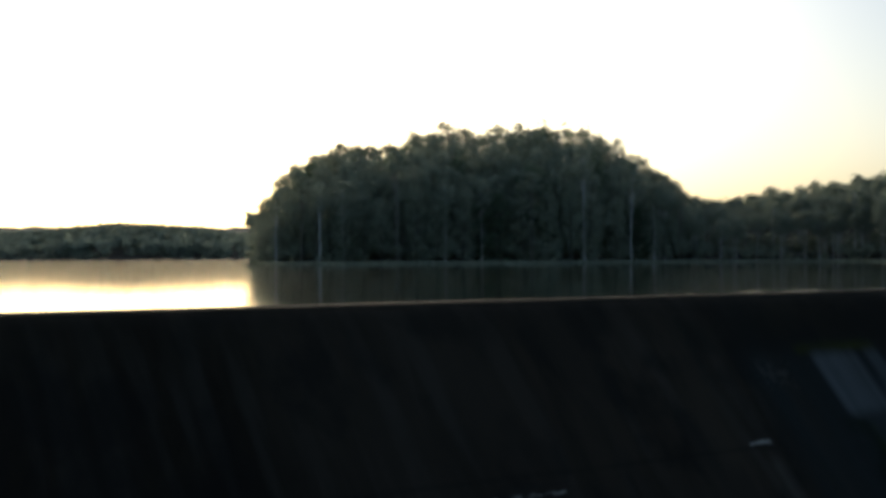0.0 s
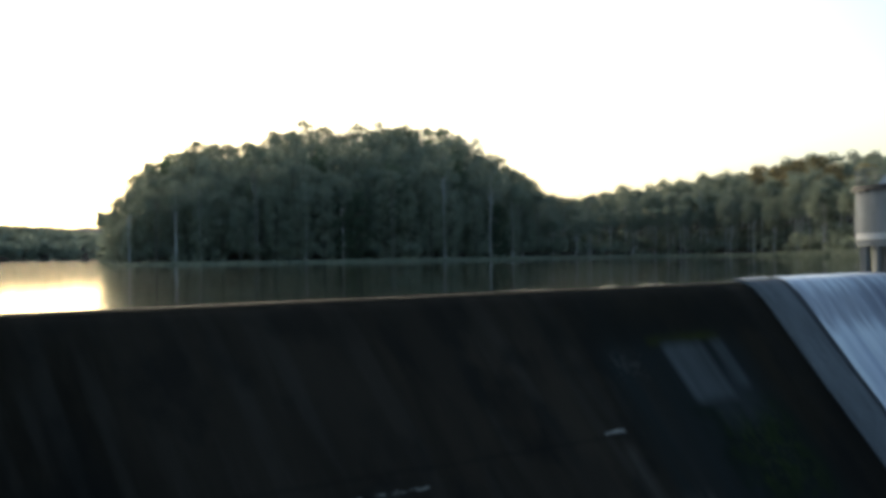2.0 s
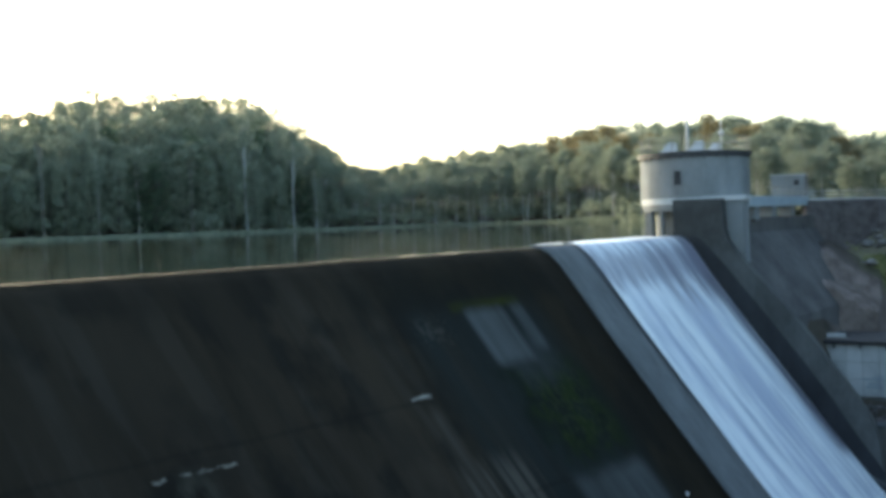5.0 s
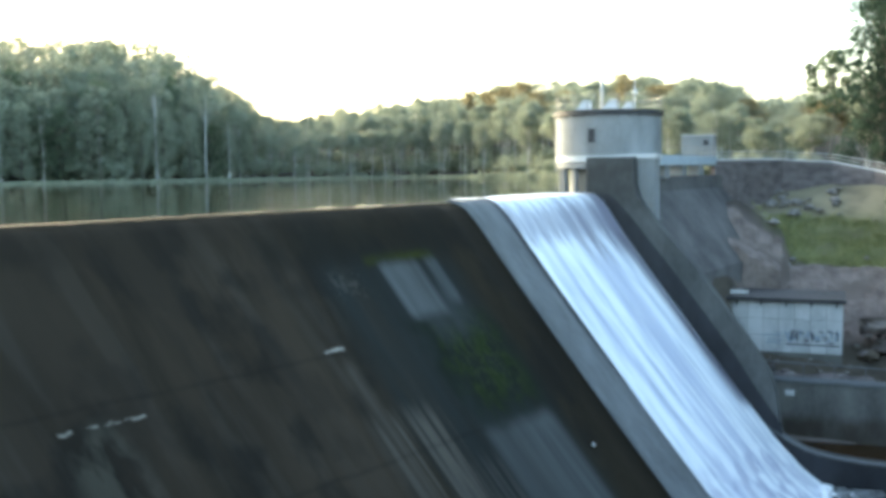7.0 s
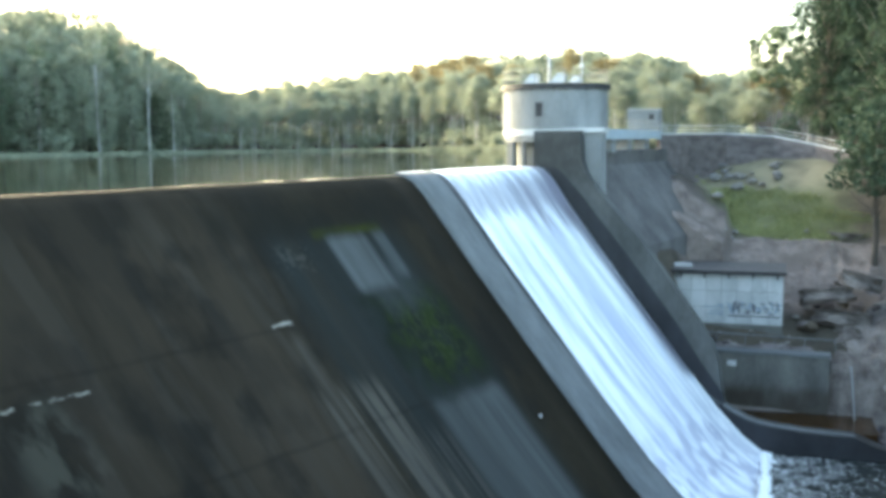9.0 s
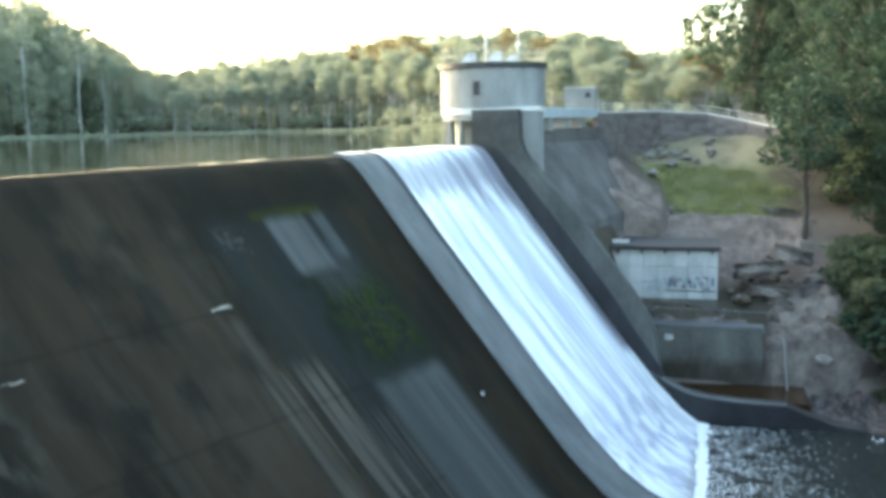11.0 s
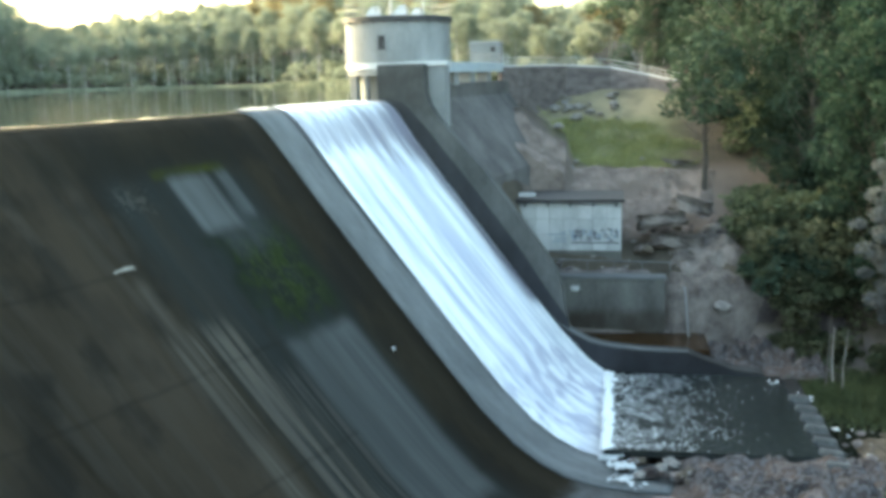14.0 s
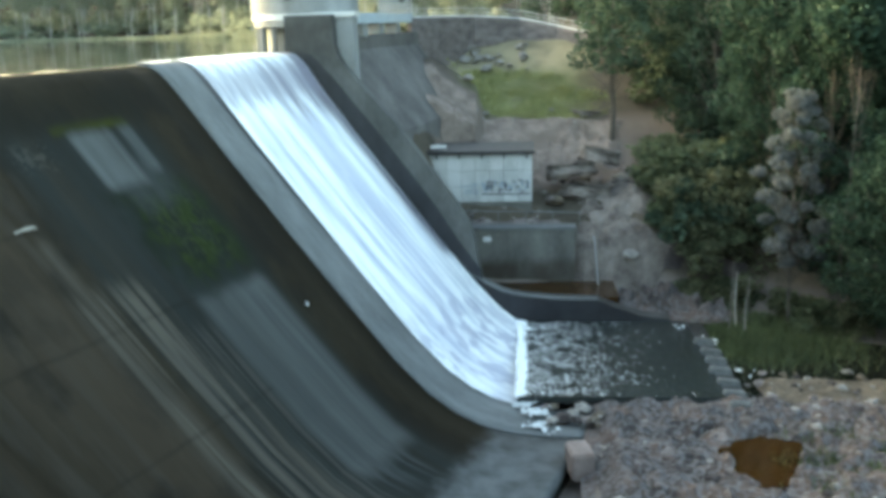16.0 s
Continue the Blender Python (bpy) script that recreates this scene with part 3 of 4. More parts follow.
tagged(part("tower_pillar", box_bm(75.12, 77.4, 12.3, 15.2, -7, 2.5, 0.04), M_CONC), "pale concrete pillar under the tower beside the spillway", "pillar", kind="structure")
tagged(part("pillar_ledge", box_bm(74.9, 77.6, 12.1, 15.4, 2.505, 2.85, 0.03), M_WHITE), "white concrete ledge on top of the pillar", "ledge", kind="structure")


def kiosk():
    k = empty("kiosk", "small pale concrete equipment hut at the bridge end", "hut", pose(104, 12.6, 2.7))
    part("wall", box_bm(-1.6, 1.6, -1.55, 1.55, 0, 2.25, 0.02), M_CONC, k)
    part("roof", box_bm(-1.64, 1.64, -1.6, 1.6, 2.255, 2.36, 0.02), M_WHITE, k, "white flat roof")
    part("door", box_bm(-1.64, -1.601, -0.2, 0.7, 0.05, 1.95), M_CONC, k, "pale painted door")
    part("vent", box_bm(-1.65, -1.601, -1.1, -0.6, 1.3, 1.8), M_DARK, k)
    for dy in (-2.3, -1.9):
        part("side_rail", tube_bm((-1.5, dy, 0), (-1.5, dy, 1.1), 0.05, n=6), M_STEEL, k)


kiosk()


# ---- right abutment ----
def abutment():
    line = [(101.0, 10.9), (108, 8.0), (112.5, 5.0), (114, 0.0), (112.5, -4.2), (109, -9.0)]
    tops = [2.4, 2.45, 2.45, 2.1, 1.2, 0.0]
    bm = bmesh.new()
    rows = []
    for i, ((x, y), z) in enumerate(zip(line, tops)):
        a, b = Vector(line[max(i - 1, 0)]), Vector(line[min(i + 1, len(line) - 1)])
        d = (b - a).normalized()
        n = Vector((-d.y, d.x))
        o = Vector((x, y))
        w = o - n * -0.25
        v = o + n * -0.25
        rows.append([bm.verts.new((v.x, v.y, -4)), bm.verts.new((v.x, v.y, z)), bm.verts.new((w.x, w.y, z)), bm.verts.new((w.x, w.y, -4))])
    for A, B in zip(rows, rows[1:]):
        for j in range(4):
            bm.faces.new((A[j], A[(j + 1) % 4], B[(j + 1) % 4], B[j]))
    bm.faces.new(rows[0])
    bm.faces.new(rows[-1][::-1])
    bmesh.ops.recalc_face_normals(bm, faces=bm.faces)
    tagged(part("wall_abutment", bm, M_ABUT), "dark brown stone retaining wall above the lawn", "wall", kind="structure")
    f = empty("guard_rail", "pale steel guard rail along the top of the stone wall", "railing", pose(110, 4, 3))
    inv = Matrix.Translation((-110, -4, -3))
    pts = []
    for (p, z0), (q, z1) in zip(zip(line, tops), zip(line[1:], tops[1:])):
        k = max(2, int((Vector(q) - Vector(p)).length / 1.8))
        pts += [(p[0] + (q[0] - p[0]) * i / k, p[1] + (q[1] - p[1]) * i / k, z0 + (z1 - z0) * i / k) for i in range(k)]
    for p in pts:
        bm = tube_bm(p, (p[0], p[1], p[2] + 0.95), 0.028, n=6)
        bm.transform(inv)
        part("post", bm, M_RAIL, f)
    for h, r in ((0.1, 0.13), (0.55, 0.03), (0.93, 0.045)):
        for p, q in zip(pts, pts[1:]):
            bm = tube_bm((p[0], p[1], p[2] + h), (q[0], q[1], q[2] + h), r, n=6)
            bm.transform(inv)
            part("rail", bm, M_WHITE if h < 0.2 else M_STEEL, f)


abutment()


def valve_house():
    h = empty("valve_house", "low pale concrete valve house with a flat dark roof", "building", pose(84, 3.6, -13.2))
    x0, y0 = 84, 3.6

    def add(name, bm, mat, parent=h, label=""):
        bm.transform(Matrix.Translation((-x0, -y0, 13.2)))
        return part(name, bm, mat, parent, label)

    wall = add("wall", box_bm(84.06, 90, -0.95, 8.6, -14.5, -9.05, 0.02), M_CONC_DULL)
    ys = [-0.97 + 1.2 * i for i in range(9)]
    for a, b in zip(ys, ys[1:]):
        for z0, z1 in ((-13.1, -11.8), (-11.76, -10.45), (-10.41, -9.08)):
            add("panel", box_bm(84.0, 84.1, a + 0.015, b - 0.015, z0, z1, 0.008), M_PANEL, wall)
    add("roof", box_bm(83.6, 90.3, -1.2, 8.8, -9.0, -8.72, 0.03), M_DARK, label="dark flat roof slab")
    for k in range(5):
        add("bracket", box_bm(83.7, 84.0, -0.6 + k * 1.9, -0.45 + k * 1.9, -9.35, -9.01), M_DARK)
    add("roof_light", box_bm(83.9, 84.3, 6.2, 7.6, -8.5, -8.2, 0.03), M_WHITE, label="white strip light housing")
    rnd = random.Random(5)
    y = 3.3
    while y > -0.7:
        w = rnd.uniform(0.35, 0.6)
        z0, z1 = -12.2 - rnd.uniform(0, 0.15), -11.0 - rnd.uniform(0, 0.3)
        for _ in range(rnd.randint(3, 5)):  # strokes of one unreadable letter
            bw, bh = rnd.choice(((0.13, rnd.uniform(0.5, 1.0)), (rnd.uniform(0.25, 0.45), 0.13)))
            cy, cz = y - rnd.uniform(0.05, w), rnd.uniform(z0 + bh / 2, max(z0 + bh / 2, z1 - bh / 2))
            bm = box_bm(-0.008, 0.008, -bw / 2, bw / 2, -bh / 2, bh / 2, 0.004)
            bm.transform(Matrix.Translation((83.992 - rnd.uniform(0, 0.004), cy, cz)) @ Matrix.Rotation(radians(rnd.uniform(-22, 22)), 4, "X"))
            add("painted_bar", bm, M_INK if rnd.random() < 0.75 else M_INK2, wall, "dark spray-painted bar")
        y -= w + rnd.uniform(0.02, 0.12)
    add("painted_bar", box_bm(83.982, 83.998, -0.75, 3.3, -12.50, -12.38), M_INK, wall)
    for y0, y1, z in ((3.5, 4.6, -12.1), (4.0, 5.6, -11.75), (5.0, 6.2, -12.35), (3.7, 4.3, -11.55)):
        add("painted_bar", box_bm(83.982, 83.998, y0, y1, z - 0.05, z + 0.05), M_INK2, wall)

valve_house()


def lower_works():
    tagged(part("retaining_wall", box_bm(80, 81.2, -4.4, 7, -21.5, -14.75, 0.04), M_CONC_DULL), "grey concrete retaining wall below the valve house", "wall", kind="structure")
    tagged(part("wall_coping", box_bm(79.85, 81.3, -4.5, 7, -14.745, -14.5, 0.04), M_WALLTOP), "pale concrete coping on the retaining wall", "coping", kind="structure")
    bm = tube_bm((80.6, 6.5, -13.2), (80.6, -4.9, -13.45), 0.05, n=8)
    rail = empty("pipe_rail", "pale horizontal pipe rail above the retaining wall", "railing", pose(80.6, 0, -14.5))
    inv = Matrix.Translation((-80.6, 0, 14.5))
    bm.transform(inv)
    part("pipe", bm, M_WALLTOP, rail)
    for y in (-4.8, -2.6, -0.4, 1.8, 4.0):
        bm = tube_bm((80.6, y, -14.5), (80.6, y, -13.3), 0.03, n=6)
        bm.transform(inv)
        part("post", bm, M_WALLTOP, rail)
    sign = part("wall_box", box_bm(-0.06, 0.06, -0.33, 0.33, -0.2, 0.2, 0.02), M_WHITE)
    sign.location = (79.92, 2.75, -15.5)
    tagged(sign, "small white box fixed to the concrete wall", "box")
    down = part("drain_pipe", tube_bm((0, 0, 0), (-0.9, -0.35, -4.6), 0.07, n=8), M_CONC)
    down.location = (79.6, -5.9, -15.2)
    tagged(down, "pale drain pipe running down the broken rock", "pipe")
    # water lying behind the side wall
    tagged(part("side_channel_water", box_bm(75.06, 80, -7.5, 6, -21.5, -19.1), M_TEA), "brown stagnant water in the side channel", "water", kind="structure")
    edge = [(5.0, -15.95), (4.0, -16.72)] + FOOT[:7]
    ob = extrude_x("wall_edge", [(y, z) for y, z in edge] + [(y, z + 0.13) for y, z in edge[::-1]], X_RIGHT - 0.05, X_RIGHT + 0.5, M_WALLTOP)
    tagged(ob, "pale worn edge along the foot of the side wall", "coping", kind="structure")
    # far end of the pool: a row of teeth
    tooth = bmesh.new()
    lo = [tooth.verts.new(p) for p in ((-0.36, -1.1, -1.0), (0.36, -1.1, -1.0), (0.36, 0.75, -1.0), (-0.36, 0.75, -1.0))]
    hi = [tooth.verts.new(p) for p in ((-0.26, -0.7, 0.22), (0.26, -0.7, 0.22), (0.26, 0.6, 0.34), (-0.26, 0.6, 0.34))]
    tooth.faces.new(lo[::-1])
    tooth.faces.new(hi)
    for i in range(4):
        tooth.faces.new((lo[i], lo[(i + 1) % 4], hi[(i + 1) % 4], hi[i]))
    bmesh.ops.bevel(tooth, geom=list(tooth.edges), offset=0.07, segments=2, affect="EDGES")
    base = part("baffle_block", tooth, M_TOOTH)
    base.location = (56.2, -12.75, Z_POOL)
    tagged(base, "worn pale concrete baffle block at the end of the pool", "block", "baffle blocks at the pool's end")
    rnd = random.Random(4)
    for k in range(1, 7):
        copy_thing(base, pose(56.2 + 1.98 * k, -12.75 + rnd.uniform(-0.08, 0.08), Z_POOL + rnd.uniform(-0.06, 0.06), 0, 0, rnd.uniform(-4, 4)))
    # the sill's black colour stands for the shadow between the teeth
    tagged(part("pool_sill", box_bm(55.4, 73.4, -13.5, -12.32, -22.5, Z_POOL - 0.12, 0.05), M_SILLSHADE), "wet concrete sill closing the pool, coloured black for gap shade", "sill", kind="structure")
    # dark river beyond the sill
    tagged(part("river_water", box_bm(57.5, 82, -48, -13.52, -21.6, -21.22), M_RIVER), "dark still water of the river below the pool", "water", kind="structure")
    bm = bmesh.new()
    for x, y, n in ((68.6, -13.3, 9), (62.6, -14.3, 6), (71.8, -11.6, 12)):
        for _ in range(n):
            bmesh.ops.create_icosphere(bm, subdivisions=1, radius=rnd.uniform(0.06, 0.14), matrix=Matrix.Translation((x + rnd.gauss(0, 0.45), y + rnd.gauss(0, 0.3), -20.55 + rnd.uniform(-0.1, 0.12))) @ Matrix.Diagonal((1.5, 1, 0.6, 1)))
    tagged(part("sill_foam", bm, M_FOAM, smooth=True), "white water breaking over the pool's sill", "foam", kind="stuff")
    # foam where the sheet meets the pool
    rnd = random.Random(3)
    bm = bmesh.new()
    for i in range(260):
        x = rnd.uniform(X_IN + 0.1, X_RIGHT - 0.1)
        r = rnd.uniform(0.10, 0.26)
        bmesh.ops.create_icosphere(bm, subdivisions=1, radius=r, matrix=Matrix.Translation((x, 0.05 + rnd.gauss(0, 0.14), Z_POOL + rnd.uniform(-0.05, 0.1))) @ Matrix.Diagonal((1.3, 1, 0.7, 1)))
    tagged(part("foam_line", bm, M_FOAM, smooth=True), "white foam line where the sheet meets the pool", "foam", kind="stuff")
    # small white quads draw the glitter of light on the pool, with some foam
    verts, faces = [], []
    for i in range(3200):
        y = -abs(rnd.gauss(0, 3.0)) - 0.2
        x = rnd.uniform(X_IN + 0.2, X_RIGHT - 0.3)
        if y < -11 or noise.noise((x * 0.7, y * 0.7, 2)) < -0.25 + 0.02 * rnd.gauss(0, 6):
            continue
        w, l = rnd.uniform(0.012, 0.028), rnd.uniform(0.03, 0.10)
        a = rnd.uniform(0, math.pi)
        c, s = math.cos(a), math.sin(a)
        k = len(verts)
        for u, v in ((-l, -w), (l, -w), (l * 0.6, w), (-l * 0.7, w)):
            verts.append((x + u * c - v * s, y + u * s + v * c, Z_POOL + 0.025 + 0.02 * (u > 0)))
        faces.append((k, k + 1, k + 2, k + 3))
    tagged(part("foam_glints", (verts, faces), M_FOAM), "white flecks of drifting foam and painted sparkle on the pool", "foam", kind="stuff")
    # white water spilling over the strip's foot
    verts, faces = [], []
    nx, ny = 70, 44
    for i in range(nx + 1):
        for j in range(ny + 1):
            x, y = 53.0 + 4.6 * i / nx, -2.4 + 3.0 * j / ny
            z = -21.12 + 0.06 * (x - 53) + 0.2 * abs(noise.noise((x * 1.7, y * 1.7, 0))) + 0.08 * noise.noise((x * 5, y * 5, 1))
            verts.append((x, y, z))
    for i in range(nx):
        for j in range(ny):
            u, v = (i + 0.5) / nx, (j + 0.5) / ny
            if abs(v - 0.3 - 0.4 * u) + 0.5 * noise.noise((u * 5, v * 4, 5)) + 0.35 * noise.noise((u * 16, v * 12, 2)) < 0.0 + 0.15 * u:
                k = i * (ny + 1) + j
                faces.append((k, k + ny + 1, k + ny + 2, k + 1))
    tagged(part("spill_foam", (verts, faces), M_SPRAY, smooth=True), "white water spilling round the foot of the strip", "foam", kind="stuff")
    ob = part("concrete_block", box_bm(-1.1, 1.1, -0.62, 0.62, -1.2, 0.28, 0.1), M_ROCKPALE)
    ob.matrix_world = pose(50.1, -3.05, -20.75, 0, 2, 8)
    tagged(ob, "loose pinkish concrete block lying at the dam's foot", "block")
    bm = bmesh.new()
    bmesh.ops.create_circle(bm, cap_ends=True, segments=48, radius=1.0)
    for v in bm.verts:
        v.co *= 1 + 0.35 * noise.noise(v.co * 1.6) + 0.12 * noise.noise(v.co * 6)
    ob = part("puddle", bm, M_TEA)
    ob.matrix_world = pose(49.6, -12.6, -20.74, 0, 0, -13) @ Matrix.Diagonal((3.5, 2.0, 1, 1))
    tagged(ob, "tea-brown rock puddle among the boulders", "water", kind="structure")


lower_works()


def marker_plate():
    ob = part("marker_plate", box_bm(-0.12, 0.12, -0.02, 0.02, -0.1, 0.1, 0.01), M_WHITE)
    ob.matrix_world = pose(50.6, crest_y(50.6) - 10.15, face_z(10.15) + 0.04, -38)
    tagged(ob, "small white marker plate fixed to the dam face", "plate")


marker_plate()


# ---- trees ----
def toward(bearing, rho):
    a = radians(-(bearing + TURN))
    return rho * math.sin(a), rho * math.cos(a)


def leaf_quads(rng, centres, radii, count, size, squash=0.7):
    """Small leaf sprays round clump centres: a (verts, faces) pair."""
    n = len(centres)
    pick = rng.integers(0, n, count)
    d = rng.normal(size=(count, 3))
    d /= np.linalg.norm(d, axis=1)[:, None]
    r = np.cbrt(rng.uniform(0.15, 1, count))[:, None]
    c = np.array(centres)[pick] + d * r * np.array(radii)[pick][:, None] * np.array((1, 1, squash))
    a, b = rng.normal(size=(count, 3)), rng.normal(size=(count, 3))
    a[:, 2] *= 0.6
    a /= np.linalg.norm(a, axis=1)[:, None]
    b -= (b * a).sum(1)[:, None] * a
    b /= np.linalg.norm(b, axis=1)[:, None]
    s = (size * rng.uniform(0.6, 1.35, count))[:, None]
    v = np.stack([c - a * s, c - b * s * 0.45, c + a * s, c + b * s * 0.45], 1).reshape(-1, 3)
    return v.tolist(), [(4 * i, 4 * i + 1, 4 * i + 2, 4 * i + 3) for i in range(count)]


def limb(bm, p, q, r0, r1, n=6, bend=0.3, rnd=random):
    """A tapered, slightly bent limb of three lengths."""
    p, q = Vector(p), Vector(q)
    k = 4
    pts = [p.lerp(q, i / k) + Vector((rnd.uniform(-bend, bend), rnd.uniform(-bend, bend), 0)) * (0 < i < k) for i in range(k + 1)]
    rings = []
    d = (q - p).normalized()
    u = d.orthogonal().normalized()
    w = d.cross(u)
    for i, c in enumerate(pts):
        r = r0 + (r1 - r0) * i / k
        rings.append([bm.verts.new(c + (u * math.cos(2 * math.pi * j / n) + w * math.sin(2 * math.pi * j / n)) * r) for j in range(n)])
    for A, B in zip(rings, rings[1:]):
        for j in range(n):
            bm.faces.new((A[j], A[(j + 1) % n], B[(j + 1) % n], B[j]))
    bm.faces.new(rings[-1])
    return pts


def gum_tree(seed, height, spread, low, leaves, leaf, clumps, trunk_r, mat_leaf, mat_bark, name, label, lean=0.6, puff=0.3):
    rnd, rng = random.Random(seed), np.random.default_rng(seed)
    t = empty(name, label, "tree")
    bm = bmesh.new()
    top = Vector((rnd.uniform(-lean, lean), rnd.uniform(-lean, lean), height * 0.93))
    limb(bm, (0, 0, -0.6), top, trunk_r, trunk_r * 0.22, 8, height * 0.012, rnd)
    centres, radii = [], []
    for i in range(clumps):
        f = low + (1 - low) * (i + rnd.random()) / clumps
        width = spread * math.sin(math.pi * min(1.0, 0.18 + 0.78 * (f - low) / (1 - low))) ** 0.7
        a = i * 2.4 + rnd.uniform(-0.5, 0.5)
        rr = width * rnd.uniform(0.35, 1.0)
        c = Vector((rr * math.cos(a), rr * math.sin(a), height * f * rnd.uniform(0.96, 1.02)))
        start = top * max(0.2, (f * 0.93 - 0.10 - 0.1 * rnd.random()))
        limb(bm, start, c, trunk_r * 0.32 * (1.2 - f), 0.03, 5, 0.25, rnd)
        centres.append(tuple(c))
        radii.append(spread * puff * rnd.uniform(0.75, 1.3))
    part("trunk", bm, mat_bark, t, smooth=True)
    part("crown", leaf_quads(rng, centres, radii, leaves, leaf), mat_leaf, t)
    return t


M_LEAF_DARK = leafy(material("dark_leaf", (0.013, 0.031, 0.021), (0.046, 0.086, 0.058), 0.75, 0.25, bump=0, spec=0.12, island=0.6, contrast=(0.15, 0.9)), 0.25)
M_LEAF_GREY = leafy(material("silver_leaf", (0.085, 0.10, 0.105), (0.19, 0.215, 0.225), 0.6, 0.3, bump=0, island=0.6, contrast=(0.15, 0.9)))
# warm low sun on the tree tops is painted into this leaf colour
M_LEAF_SUNLIT = leafy(material("sunlit_leaf", (0.16, 0.14, 0.075), (0.34, 0.28, 0.15), 0.6, 0.15, bump=0, island=0.6, contrast=(0.2, 0.9)))
M_BARKDARK = material("dark_bark", (0.05, 0.045, 0.04), (0.13, 0.115, 0.10), 0.95, 1.2, (1, 1, 0.3), 10, 0.4)
M_REED = leafy(material("dry_reed", (0.19, 0.22, 0.16), (0.33, 0.36, 0.27), 0.8, 0.3, bump=0, island=0.6), 0.45)
M_OLIVE = leafy(material("scrub_leaf", (0.07, 0.085, 0.05), (0.185, 0.20, 0.12), 0.65, 0.3, bump=0, island=0.7, contrast=(0.15, 0.9)))
M_SCRUB = leafy(material("green_scrub_leaf", (0.05, 0.075, 0.045), (0.145, 0.185, 0.11), 0.6, 0.25, bump=0, island=0.7, contrast=(0.15, 0.9)))
M_PALEBARK = material("white_bark", (0.36, 0.355, 0.34), (0.6, 0.59, 0.56), 0.8, 0.8, (1, 1, 0.3), 8, 0.2)

SKY_LINE = ((-60, 6.0), (-47, 4.0), (-44, 3.3), (-43, 2.8), (-41.5, 3.3), (-39.7, 4.6), (-35.5, 5.1), (-31, 4.8), (-28, 4.6), (-23, 4.0), (-18, 3.3), (-14.4, 2.95), (-12, 4.9), (-9.1, 6.5), (-5, 7.35), (-2, 6.9), (1.1, 7.15), (3, 6.2), (5.8, 6.4), (8.5, 5.1), (10.3, 3.0), (10.9, 1.5))


def forest():
    kinds = []
    for k in range(7):
        kinds.append(gum_tree(20 + k, 25.0, 4.6, (0.05, 0.6, 0.08, 0.66, 0.08, 0.18, 0.52)[k], 4600, 0.30, 40, 0.27 if k in (1, 3, 6) else 0.24, (M_LEAF, M_LEAF_HAZED, M_LEAF_HAZED, M_LEAF_HAZED, M_LEAF_HAZED, M_LEAF_HAZED, M_LEAF_HAZED)[k], M_PALEBARK if k in (1, 3, 6) else M_BARKDARK, "gum_tree",
                              "tall pale-trunked gum tree at the lake's edge", 1.2, 0.38))
    warm = gum_tree(40, 25.0, 4.6, 0.4, 2900, 0.39, 30, 0.24, M_LEAF_SUNLIT, M_BARK, "gum_tree", "tall gum tree by the lake with low sunlight in its crown's colour", 1.2, 0.42)
    used = set()
    rnd = random.Random(11)
    for a0, a1, rows in ((10.4, -13.8, ((3, 0.55), (9, 0.72), (18, 0.86), (30, 0.97), (44, 1.02), (58, 1.05))), (-14.0, -49.0, ((3, 0.66), (12, 0.84), (26, 0.98), (42, 1.03), (58, 1.06)))):
        for d, part_of in rows:
            a = a0 - rnd.uniform(0, 0.8)
            while a > a1:
                rho = lerp_table(SHORE, a) + d + rnd.uniform(-2.5, 2.5)
                x, y = toward(a, rho)
                g = ground_z(x, y)
                top = 1.8 + rho * math.tan(radians(lerp_table(SKY_LINE, a) * part_of * rnd.uniform(0.9, 1.03)))
                h = max(5.0, top - g)
                ob = warm if a < -25 and d > 20 and rnd.random() < 0.45 else kinds[rnd.choice((2, 5, 2, 0, 4, 2, 5, 2) if a > -14 else (1, 3, 6, 1, 3, 6))]
                wide = min(1.25, max(0.55, (h / 25) ** 0.6)) * rnd.uniform(0.85, 1.15)
                m = pose(x, y, g, 0, 0, rnd.uniform(0, 360)) @ Matrix.Diagonal((wide, wide, h / 25, 1))
                if ob in used:
                    copy_thing(ob, m @ Matrix.Diagonal((1 / ob.scale.x, 1 / ob.scale.y, 1 / ob.scale.z, 1)))
                else:
                    used.add(ob)
                    ob.matrix_world = m
                ob["group"] = "gum trees round the lake"
                a -= math.degrees((4.6 if a0 > 0 else 5.4) / rho) * rnd.uniform(0.7, 1.3)


forest()


